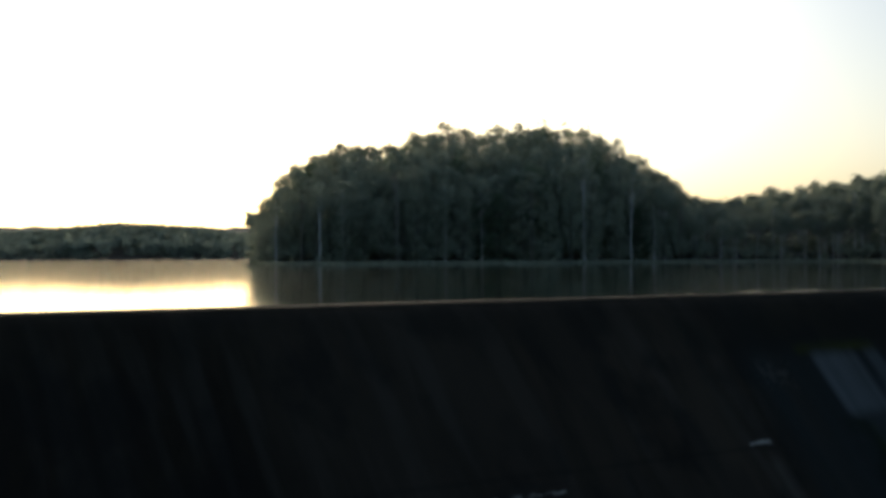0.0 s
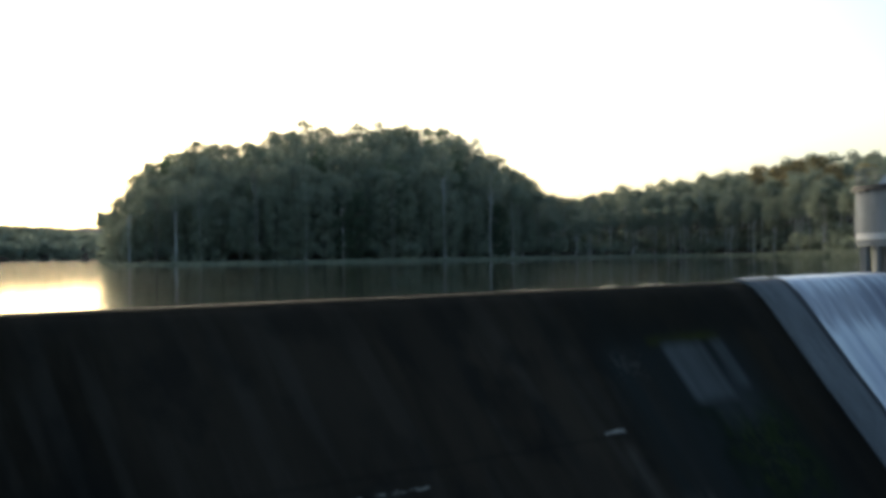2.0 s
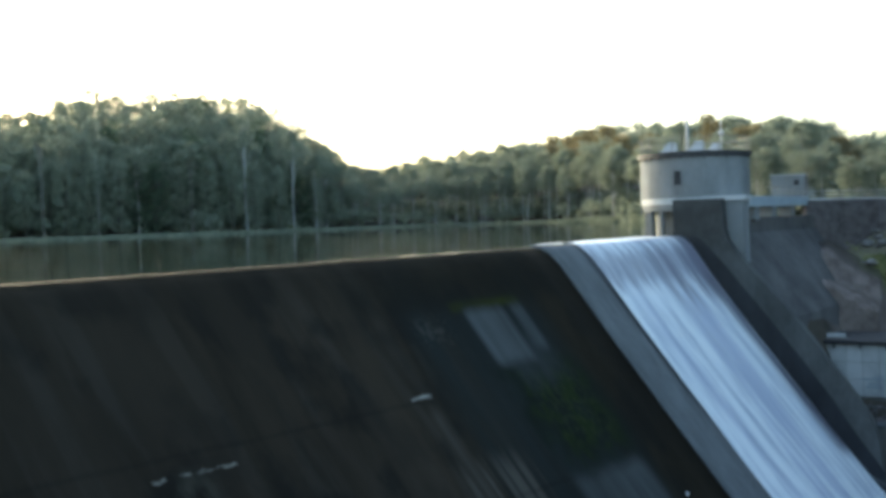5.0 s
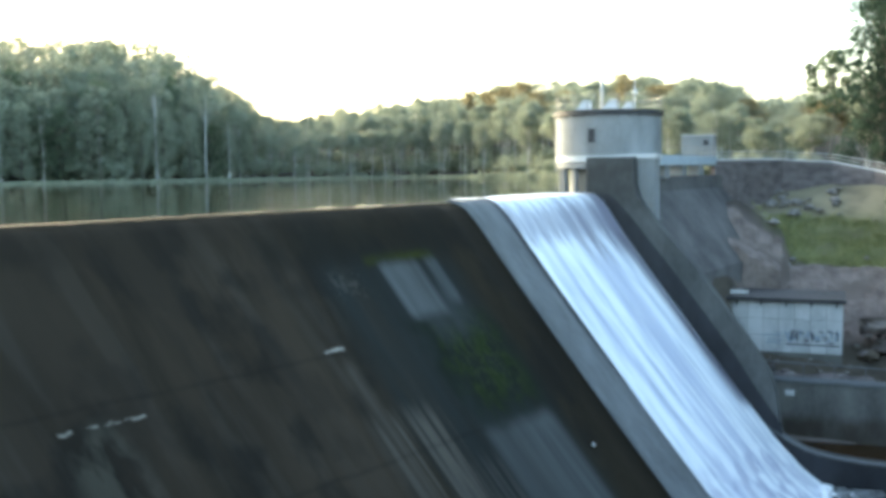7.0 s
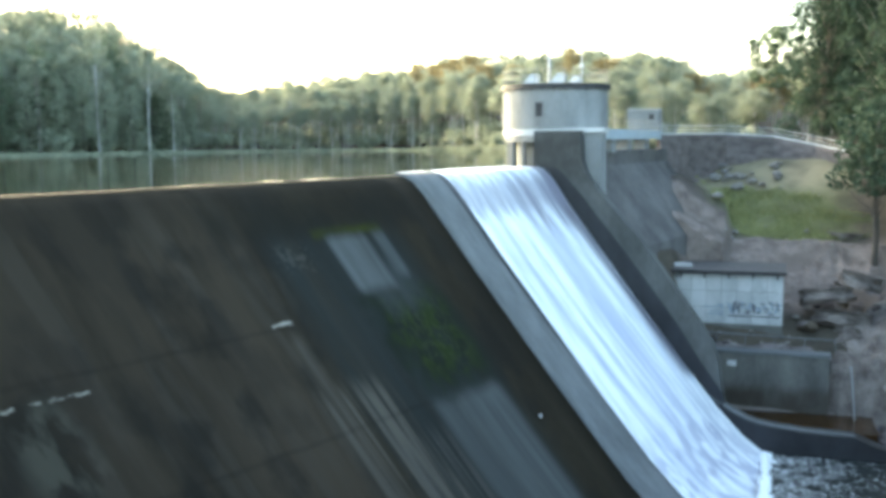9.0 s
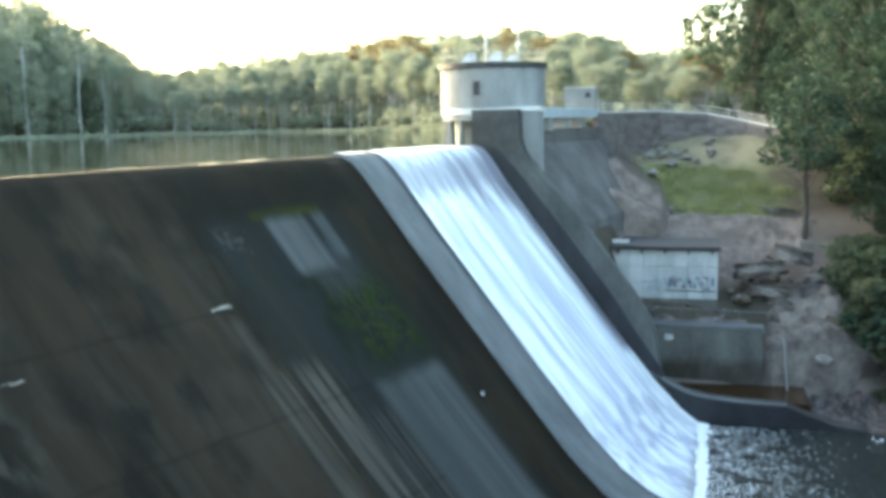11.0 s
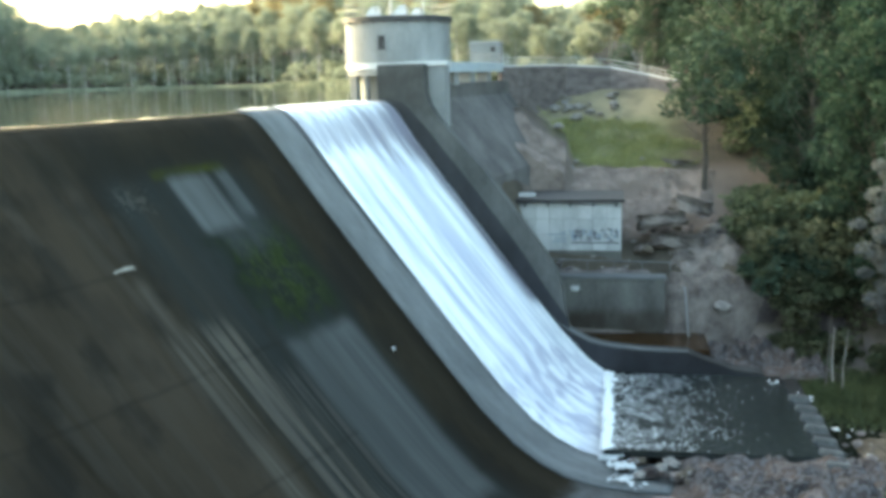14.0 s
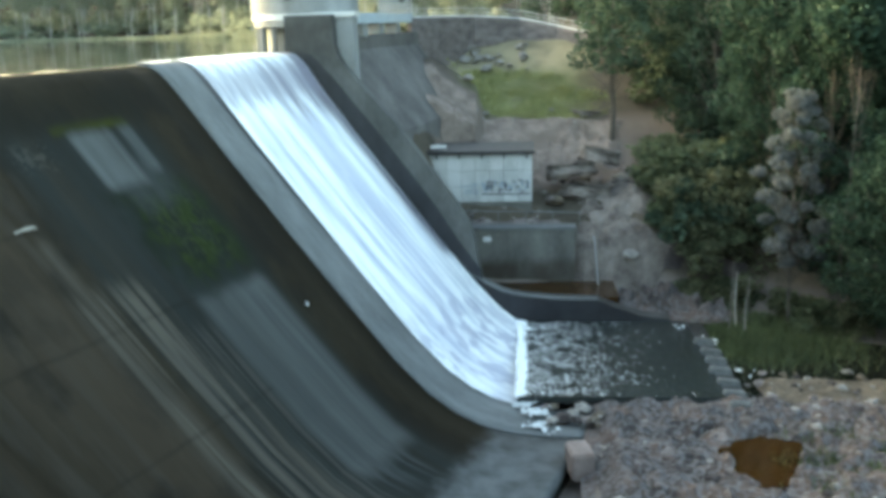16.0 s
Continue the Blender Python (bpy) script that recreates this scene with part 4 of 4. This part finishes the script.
def shore_poles():
    """Slim straight gums with bare pale trunks in the front ranks."""
    rnd = random.Random(17)
    kinds = [gum_tree(120 + k, 22.0, 2.6, (0.72, 0.78, 0.66)[k], 900, 0.36, 14, (0.24, 0.19, 0.28)[k], M_LEAF_HAZED, (M_PALEBARK, M_BARK, M_PALEBARK)[k], "gum_tree",
                      "slim gum tree with a tall bare pale trunk", 0.8, 0.42) for k in range(3)]
    made = 0
    for a0, a1, gap, near, far in ((9.5, -13.0, 7.5, 0.5, 2.5), (-12.5, -42.0, 2.5, 0.5, 14.0)):
        a = a0
        while a > a1:
            rho = lerp_table(SHORE, a) + rnd.uniform(near, far)
            x, y = toward(a, rho)
            g = ground_z(x, y)
            h = max(6.0, (1.8 + rho * math.tan(radians(lerp_table(SKY_LINE, a))) - g) * rnd.uniform(0.55, 0.97))
            w = min(1.2, (h / 22) ** 0.5)
            m = pose(x, y, g, 0, 0, rnd.uniform(0, 360)) @ Matrix.Diagonal((w, w, h / 22, 1))
            ob = kinds[made % 3]
            if made < 3:
                ob.matrix_world = m
                ob["group"] = "slim gums at the shore"
            else:
                copy_thing(ob, m @ Matrix.Diagonal((1 / ob.scale.x, 1 / ob.scale.y, 1 / ob.scale.z, 1)))
            made += 1
            a -= math.degrees(gap / rho) * rnd.uniform(0.4, 1.7)


shore_poles()


def lone_trunk():
    t = gum_tree(95, 18.5, 3.0, 0.72, 900, 0.4, 10, 0.24, M_LEAF_HAZED, M_PALEBARK, "gum_tree", "gum tree with a bare white trunk at the water's edge", 0.3, 0.4)
    x, y = toward(-11.9, lerp_table(SHORE, -11.9) + 0.5)
    t.matrix_world = pose(x, y, ground_z(x, y))
    t["group"] = "gum trees round the lake"


lone_trunk()


def shore_growth():
    rng, rnd = np.random.default_rng(9), random.Random(9)
    centres, radii = [], []
    a = 10.6
    while a > -44:
        for _ in range(3):
            rho = lerp_table(SHORE, a) + rnd.uniform(1, 36)
            x, y = toward(a, rho)
            centres.append((x, y, ground_z(x, y) + rnd.uniform(0.5, 4.5 if a > -14 else 3.6)))
            radii.append(rnd.uniform(1.4, 2.8))
        a -= 0.22
    ob = part("undergrowth", leaf_quads(rng, centres, radii, 80000, 0.5), M_LEAF_HAZED)
    tagged(ob, "dense green undergrowth beneath the lakeside gums", "undergrowth", kind="stuff")
    verts, faces = [], []
    for i in range(60000):
        a = rnd.uniform(-33, 10.6)
        deep = 24.0 - 8.0 * smooth(-24, -29, a)
        rho = lerp_table(SHORE, a) - deep * rnd.random() ** 1.3 * (0.75 + 0.5 * noise.noise((a * 0.9, 3, 1))) + 1.5
        x, y = toward(a, rho)
        z = -0.15
        h = rnd.uniform(0.35, 0.9) * (1 + 0.9 * smooth(-24, -29, a))
        t = rnd.uniform(0, math.pi)
        c, s = math.cos(t) * 0.14, math.sin(t) * 0.14
        k = len(verts)
        verts += [(x - c, y - s, z), (x + c, y + s, z), (x + rnd.uniform(-0.25, 0.25), y + rnd.uniform(-0.25, 0.25), z + h)]
        faces.append((k, k + 1, k + 2))
    tagged(part("reeds", (verts, faces), M_REED), "pale reed fringe standing along the lake shore", "reeds", kind="stuff")
    # deeper woods behind the shore's trees
    centres, radii = [], []
    for i in range(1500):
        a = rnd.uniform(-46, 9.5)
        d = rnd.uniform(62, 95)
        rho = lerp_table(SHORE, a) + d
        x, y = toward(a, rho)
        g = ground_z(x, y)
        top = 1.8 + rho * math.tan(radians(lerp_table(SKY_LINE, a))) * rnd.uniform(0.3, 0.93)
        centres.append((x, y, max(g + 2, top)))
        radii.append(rnd.uniform(2.0, 3.6))
    ob = part("deep_woods", leaf_quads(rng, centres, radii, 150000, 0.42), M_LEAF_HAZED)
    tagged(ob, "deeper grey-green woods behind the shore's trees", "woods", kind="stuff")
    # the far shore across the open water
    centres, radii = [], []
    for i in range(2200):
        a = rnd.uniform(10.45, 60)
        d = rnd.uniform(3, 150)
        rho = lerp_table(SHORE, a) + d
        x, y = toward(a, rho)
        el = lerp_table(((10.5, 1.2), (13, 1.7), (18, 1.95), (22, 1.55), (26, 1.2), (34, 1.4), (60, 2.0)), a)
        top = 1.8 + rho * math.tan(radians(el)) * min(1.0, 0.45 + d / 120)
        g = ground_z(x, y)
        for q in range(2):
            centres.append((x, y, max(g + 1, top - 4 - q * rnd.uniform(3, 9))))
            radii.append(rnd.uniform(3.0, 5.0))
    ob = part("far_woods", leaf_quads(rng, centres, radii, 90000, 2.0), M_LEAF_HAZED)
    tagged(ob, "distant wooded ridge on the far side of the lake", "woods", kind="stuff")


shore_growth()


M_BANKLEAF = leafy(material("bank_leaf", (0.024, 0.046, 0.034), (0.078, 0.122, 0.084), 0.75, 0.2, bump=0, spec=0.12, island=0.6, contrast=(0.15, 0.9)), 0.25)


def near_trees():
    rnd = random.Random(21)
    big = [gum_tree(60 + k, 22.0, 6.5, 0.04 if k else 0.25, 17000, 0.215, 70, 0.36, M_LEAF_DARK if k < 2 else M_BANKLEAF, M_BARKDARK if k < 2 else M_BARK, "bank_tree", "big dark green gum tree on the steep bank", 1.2, 0.27) for k in range(4)]
    spots = [  # bearing, distance, height, width
        (-47.6, 122, 22, 0.9, 3), (-49.2, 128, 27, 1.0, 2), (-51.0, 118, 28, 1.0, 2), (-53.0, 125, 31, 1.1, 3), (-51.8, 112, 22, 0.9, 3), (-53.0, 103, 23, 0.8, 2), (-54.8, 112, 29, 1.0, 0),
        (-56.0, 95, 20, 0.8, 2), (-56.8, 98, 25, 1.0, 1), (-58.6, 108, 30, 1.1, 2), (-59.0, 84, 18, 0.8, 3), (-59.6, 88, 22, 0.9, 0), (-61.5, 96, 27, 1.0, 3), (-62.0, 80, 20, 0.85, 1),
        (-64.5, 86, 24, 1.0, 2), (-66.2, 72, 15, 0.8, 0), (-67.0, 78, 21, 0.9, 3), (-66.5, 95, 28, 1.0, 1), (-70, 84, 25, 1.0, 0), (-69.5, 66, 17, 0.8, 2), (-73, 72, 20, 0.9, 1), (-76, 80, 24, 1, 3),
        (-56, 140, 34, 1.2, 1), (-60, 135, 34, 1.2, 0), (-64, 128, 34, 1.2, 3), (-68, 120, 32, 1.2, 2), (-48.6, 150, 26, 1.0, 3), (-52, 150, 34, 1.2, 2)]
    used = set()
    for a, rho, h, w, k in spots:
        if a < -57.5:
            k = k % 2
        x, y = toward(a, rho)
        m = pose(x, y, ground_z(x, y), 0, 0, rnd.uniform(0, 360)) @ Matrix.Diagonal((w, w, h / 22, 1))
        if k in used:
            copy_thing(big[k], m @ Matrix.Diagonal((1 / big[k].scale.x, 1 / big[k].scale.y, 1 / big[k].scale.z, 1)))
        else:
            used.add(k)
            big[k].matrix_world = m
        big[k]["group"] = "big trees on the bank"
    # single trees that stand out
    t = gum_tree(81, 14.0, 5.6, 0.50, 3600, 0.26, 26, 0.28, M_BANKLEAF, M_BARKDARK, "bank_tree", "spreading gum tree with a dark trunk beside the lawn", 0.5, 0.24)
    x, y = 95.0, -8.6
    t.matrix_world = pose(x, y, ground_z(x, y))
    t = gum_tree(82, 14.3, 4.4, 0.40, 5600, 0.23, 36, 0.22, M_LEAF, M_BARK, "slender_tree", "open-crowned gum tree against the sky", 0.8, 0.2)
    x, y = toward(-45.2, 148)
    t.matrix_world = pose(x, y, ground_z(x, y))
    t = gum_tree(83, 17.6, 2.7, 0.28, 9500, 0.17, 46, 0.11, M_LEAF_GREY, M_BARKDARK, "silver_tree", "silver-grey leaved wattle standing by the river", 0.4, 0.26)
    x, y = 73.5, -19.9
    t.matrix_world = pose(x, y, ground_z(x, y))
    slim = gum_tree(91, 25.0, 2.3, 0.86, 6000, 0.26, 14, 0.11, M_LEAF_DARK, M_BARKDARK, "slender_tree", "tall slender gum with a bare grey-brown trunk", 0.5, 0.75)
    slim["group"] = "slender gums by the river"
    for i, (x, y, k) in enumerate(((72.4, -23.2, 1.0), (73.4, -24.1, 0.94), (80.5, -25.2, 1.05))):
        m = pose(x, y, ground_z(x, y), 0, 0, 70 * i)
        if i:
            copy_thing(slim, m @ Matrix.Scale(k, 4))
        else:
            slim.matrix_world = m
    for x, y, h, lean in ((72.5, -15.4, 5.6, 0.3), (73.0, -15.9, 4.6, 0.9), (72.0, -16.3, 5.0, -0.5)):
        bm = bmesh.new()
        limb(bm, (0, 0, -0.4), (lean, -0.2, h), 0.09, 0.03, 6, 0.08, rnd)
        ob = part("dead_stem", bm, M_BARK)
        ob.matrix_world = pose(x, y, ground_z(x, y))
        tagged(ob, "bare pale dead stem leaning at the river's edge", "stem", "bare stems")
    kinds = []
    for k in range(6):
        rng = np.random.default_rng(200 + k)
        cs = [(rnd.gauss(0, 1.2), rnd.gauss(0, 1.2), rnd.uniform(0.2, 3.2)) for _ in range(16)]
        ob = part("shrub", leaf_quads(rng, cs, [rnd.uniform(0.6, 1.2) for _ in cs], 1500, 0.24), (M_SCRUB, M_BANKLEAF, M_OLIVE)[k % 3])
        kinds.append(tagged(ob, "leafy green shrub on the rocky bank", "shrub", "shrubs on the bank"))
    olive = []
    for k in range(4):
        rng = np.random.default_rng(230 + k)
        cs = [(rnd.gauss(0, 1.0), rnd.gauss(0, 1.0), rnd.uniform(0.0, 1.9)) for _ in range(14)]
        ob = part("shrub", leaf_quads(rng, cs, [rnd.uniform(0.4, 0.9) for _ in cs], 1300, 0.18), M_OLIVE if k < 2 else M_SCRUB)
        olive.append(tagged(ob, "low olive-green scrub bush among the rocks", "shrub", "scrub among the rocks"))
    spots = [(rnd.uniform(81.0, 93.5), rnd.uniform(-19.0, -11.6)) for _ in range(110)] + [(rnd.uniform(77.5, 82.5), rnd.uniform(-24, -12.5)) for _ in range(46)] + [(rnd.uniform(72, 77), rnd.uniform(-26, -20)) for _ in range(16)]
    for i, (x, y) in enumerate(spots):
        if y > -8.5 and x > 85:
            y -= 4.5
        sc = rnd.uniform(0.5, 1.1) if x > 82.5 else rnd.uniform(0.6, 1.15)
        m = pose(x, y, ground_z(x, y) - 0.1, 0, 0, rnd.uniform(0, 360)) @ Matrix.Scale(sc, 4)
        if i < 4:
            olive[i].matrix_world = m
        else:
            src = olive[i % 4]
            copy_thing(src, m @ Matrix.Scale(1 / src.scale.x, 4))
    made = 0
    spots = [(rnd.uniform(-70, -53.5), rnd.uniform(80, 104)) for _ in range(230)] + [(rnd.uniform(-70, -60), rnd.uniform(70, 80)) for _ in range(50)]
    for a, rho in spots:
        x, y = toward(a, rho)
        g = ground_z(x, y)
        if made > 105 or x < 80.5 - 0.55 * max(0, -y - 8) or y > -7.5 or g < -19.0 or (x < 96 and y > -9.5):
            continue
        k = made % 6
        sc = rnd.uniform(0.8, 1.5)
        m = pose(x, y, g, 0, 0, rnd.uniform(0, 360)) @ Matrix.Diagonal((sc, sc, sc, 1))
        if made < 6:
            kinds[k].matrix_world = m
        else:
            copy_thing(kinds[k], m @ Matrix.Diagonal((1 / kinds[k].scale.x,) * 3 + (1,)))
        made += 1


near_trees()


# ---- rocks ----
def rock_patch(name, x0, x1, y0, y1, base, amp, mat, label, cell=0.4, follow=True):
    nx, ny = int((x1 - x0) / cell), int((y1 - y0) / cell)
    verts, faces = [], []
    for i in range(nx + 1):
        for j in range(ny + 1):
            x, y = x0 + (x1 - x0) * i / nx, y0 + (y1 - y0) * j / ny
            h = 0
            for f, w in ((0.22, 0.7), (0.6, 0.55)):
                h += w * (0.5 - abs(noise.noise((x * f, y * f, 7.3))))
            for f, w in ((0.8, 0.5), (1.9, 0.3)):  # slabs with cracks between
                near = noise.voronoi((x * f + 0.4 * noise.noise((x, y, 2)), y * f * 0.7, 3.1))[0]
                h += w * (min(1.0, (near[1] - near[0]) * 3.0) * (0.45 + 0.5 * noise.cell((x * f * 0.5, y * f * 0.4, 0))))
            edge = min(smooth(0, 2.5, x - x0), smooth(0, 2.5, x1 - x), smooth(0, 2.5, y - y0), smooth(0, 2.5, y1 - y))
            z = (max(ground_z(x, y), base) if follow else base) + amp * (h - 0.55) * edge + 0.25 * edge - 0.9 * (1 - edge)
            u, v = (x - 49.6) * 0.974 - (y + 12.6) * 0.225, (x - 49.6) * 0.225 + (y + 12.6) * 0.974
            z -= 0.85 * (1 - smooth(0.7, 1.35, math.hypot(u / 3.2, v / 1.65) + 0.25 * noise.noise((x * 0.8, y * 0.8, 3))))
            verts.append((x + 0.15 * noise.noise((x, y, 1)), y + 0.15 * noise.noise((x, y, 9)), z))
    for i in range(nx):
        for j in range(ny):
            k = i * (ny + 1) + j
            faces.append((k, k + ny + 1, k + ny + 2, k + 1))
    return tagged(part(name, (verts, faces), mat), label, "rock", kind="stuff")


M_PALEROCK = material("pale_rock", (0.13, 0.12, 0.112), (0.33, 0.308, 0.29), 0.9, 0.8, fine=7, bump=0.7)
M_BUTT = material("broken_rock", (0.085, 0.07, 0.063), (0.26, 0.225, 0.205), 0.9, 0.7, fine=7, bump=0.9, contrast=(0.36, 0.74))
M_ROCK2 = material("tawny_gravel", (0.045, 0.036, 0.027), (0.15, 0.12, 0.09), 0.9, 0.9, fine=6, bump=0.8)
M_BED = material("purple_rock", (0.016, 0.012, 0.012), (0.085, 0.068, 0.067), 0.75, 0.8, fine=8, bump=1.0, contrast=(0.36, 0.76))
overlay(M_BED, (0.115, 0.076, 0.062), None, None, (-22, -19), 1.0, 0.6, 1.0, (0.5, 0.5, 0.5), True)
# bluish highlights on the rocks, painted as small pale patches
overlay(M_BED, (0.15, 0.152, 0.16), None, None, (-22, -19), 1.0, 0.5, 1.0, (3.1, 3.1, 3.1), True)
M_BANK = material("brown_bank", (0.115, 0.090, 0.080), (0.28, 0.225, 0.20), 0.95, 0.7, fine=6, bump=0.9)
rock_patch("earth_bank", 88, 99, -11, 13, -13, 0.8, M_BANK, "bare brown earth bank behind the valve house", 0.35)
rock_patch("rock_ledge", 74, 81.5, -18, -6.4, -20.0, 2.2, M_BED, "broken rock ledge beside the pool", 0.35)
rock_patch("rock_bed", 38, 59.4, -30, -3.0, -20.72, 1.0, M_BED, "bare purplish rock bed below the dam", 0.2)
rock_patch("gravel_bar", 54.5, 63.5, -27, -13.6, -20.95, 0.6, M_ROCK2, "tawny gravel bar in the river bed", 0.35, False)
rock_patch("rock_slope", 84.5, 95, -12, -1.5, -13, 1.3, M_ROCK, "weathered rock slope beside the valve house", 0.35)


rock_patch("rock_buttress", 77.8, 91, -12.5, -3.2, -20.6, 1.5, M_BUTT, "pale broken rock buttress beside the retaining wall", 0.3)
rock_patch("rubble", 80.9, 84.2, -4.6, 6.5, -14.3, 0.9, M_ROCK, "loose rubble on the ledge under the valve house", 0.25, False)


def boulders():
    rnd = random.Random(31)
    kinds = []
    for k in range(5):
        bm = bmesh.new()
        bmesh.ops.create_icosphere(bm, subdivisions=2, radius=1.0)
        for v in bm.verts:
            v.co *= 1 + 0.45 * noise.noise(v.co * 1.1 + Vector((k * 5, 0, 0))) + 0.12 * noise.noise(v.co * 3.3)
            v.co.z *= 0.62
        kinds.append(tagged(part("boulder", bm, (M_PALEROCK, M_BED, M_ROCK2, M_PALEROCK, M_ROCK)[k]), "rough weathered boulder lying on the river bed", "rock", "boulders on the river bed"))
    areas = ((42, 57, -24, -4, 95, 0.12, 0.5, -20.65), (55, 63, -24, -14, 66, 0.1, 0.42, -20.8), (80.9, 83.6, -4, 6, 20, 0.08, 0.3, -14.2), (54.6, 57.4, -4.8, -0.9, 16, 0.25, 0.55, -21.0), (75, 81, -13, -6.6, 26, 0.25, 0.9, None), (84.5, 94, -10, -2, 18, 0.3, 1.0, None), (106, 112, -1, 8, 24, 0.2, 0.7, None), (96, 99, -6, 8, 12, 0.15, 0.5, None), (86, 92, -12, -8, 10, 0.4, 1.0, None))
    made = 0
    for x0, x1, y0, y1, n, s0, s1, base in areas:
        for _ in range(n):
            x, y = rnd.uniform(x0, x1), rnd.uniform(y0, y1)
            if math.hypot((x - 49.6) / 3.6, (y + 12.6) / 2.0) < 1.0:
                continue
            s = s0 + (s1 - s0) * rnd.random() ** 2
            z = max(base, ground_z(x, y)) if base else ground_z(x, y) + 0.2
            m = pose(x, y, z + 0.1 * s, rnd.uniform(-15, 15), rnd.uniform(-15, 15), rnd.uniform(0, 360)) @ Matrix.Diagonal((s, s * rnd.uniform(0.7, 1.2), s * rnd.uniform(0.6, 1.1), 1))
            k = made % 5 if made < 5 or x < 96 else (0, 3)[made % 2]
            if made < 5:
                kinds[k].matrix_world = m
            else:
                sc = kinds[k].scale
                copy_thing(kinds[k], m @ Matrix.Diagonal((1 / sc.x, 1 / sc.y, 1 / sc.z, 1)))
            made += 1


def rock_slabs():
    """Flat ledges that jut from the bank beside the valve house."""
    rnd = random.Random(77)
    for x, y, z, sx, sy, sz, rx, ry in ((87.0, -4.3, -11.0, 1.8, 2.0, 0.62, -7, 9), (86.6, -5.6, -12.7, 1.6, 2.2, 0.5, 3, 6), (88.6, -6.9, -9.9, 1.5, 1.7, 0.6, 12, 10), (84.9, -6.6, -14.4, 1.3, 1.5, 0.6, -5, 8), (99.0, -6.4, -7.1, 1.0, 1.5, 0.3, 4, 5)):
        bm = bmesh.new()
        bmesh.ops.create_cube(bm, size=2.0)
        bmesh.ops.subdivide_edges(bm, edges=list(bm.edges), cuts=5, use_grid_fill=True)
        off = Vector((rnd.uniform(0, 50), 0, 0))
        for v in bm.verts:
            r = math.hypot(v.co.x, v.co.y)
            if r > 1:
                v.co.x, v.co.y = v.co.x / r ** 0.7, v.co.y / r ** 0.7
            v.co *= 1 + 0.28 * noise.noise(v.co * 1.3 + off) + 0.12 * noise.noise(v.co * 4 + off)
            v.co = Vector((v.co.x * sx, v.co.y * sy, v.co.z * sz))
        ob = part("rock_slab", bm, M_BUTT)
        ob.matrix_world = pose(x, y, z, rx, ry, rnd.uniform(-12, 12))
        tagged(ob, "flat pale rock slab jutting from the earth bank", "rock", "rock slabs on the bank")


boulders()
rock_slabs()


def lawn():
    rnd = random.Random(8)
    verts, faces = [], []
    for i in range(26000):
        x, y = rnd.uniform(97.3, 110), rnd.uniform(-10, 7.6)
        if math.hypot((x - 101.6) / 4.6, (y + 0.4 - 0.5 * (x - 101.6)) / 6.6) + 0.5 * noise.noise((x * 0.4, y * 0.4, 3)) > rnd.uniform(0.85, 1.15):
            continue
        z, h = ground_z(x, y) - 0.03, rnd.uniform(0.08, 0.28)
        a = rnd.uniform(0, math.pi)
        c, s = 0.09 * math.cos(a), 0.09 * math.sin(a)
        k = len(verts)
        verts += [(x - c, y - s, z), (x + c, y + s, z), (x + rnd.uniform(-0.1, 0.1), y + rnd.uniform(-0.1, 0.1), z + h)]
        faces.append((k, k + 1, k + 2))
    tagged(part("grass", (verts, faces), M_GRASS), "short bright green grass on the bank", "grass", kind="stuff")
    verts, faces = [], []
    for i in range(12000):
        x, y = rnd.gauss(71, 2.6), rnd.gauss(-17.8, 2.6)
        z, h = max(ground_z(x, y), -21.25), rnd.uniform(0.2, 0.8)
        a = rnd.uniform(0, math.pi)
        c, s = 0.06 * math.cos(a), 0.06 * math.sin(a)
        k = len(verts)
        verts += [(x - c, y - s, z), (x + c, y + s, z), (x + rnd.uniform(-0.4, 0.4), y + rnd.uniform(-0.4, 0.4), z + h)]
        faces.append((k, k + 1, k + 2))
    tagged(part("sedge", (verts, faces), M_SEDGE), "green sedge growing beyond the pool's end", "sedge", kind="stuff")
    verts, faces = [], []
    for i in range(5000):
        x, y = rnd.gauss(48.5, 2.2), rnd.gauss(-18.6, 2.0)
        if noise.noise((x * 0.5, y * 0.5, 6)) < -0.1:
            continue
        z, h = -20.75, rnd.uniform(0.2, 0.6)
        a = rnd.uniform(0, math.pi)
        c, s = 0.05 * math.cos(a), 0.05 * math.sin(a)
        k = len(verts)
        verts += [(x - c, y - s, z), (x + c, y + s, z), (x + rnd.uniform(-0.3, 0.3), y + rnd.uniform(-0.3, 0.3), z + h)]
        faces.append((k, k + 1, k + 2))
    tagged(part("river_grass", (verts, faces), M_SEDGE), "olive grass tufts growing on the river rock", "grass", kind="stuff")


M_SEDGE = material("sedge_leaf", (0.034, 0.05, 0.02), (0.09, 0.112, 0.046), 0.7, 0.3, bump=0, island=0.5)
M_GRASS = material("lawn_grass", (0.19, 0.205, 0.08), (0.33, 0.33, 0.15), 0.7, 0.3, bump=0, island=0.5)
lawn()
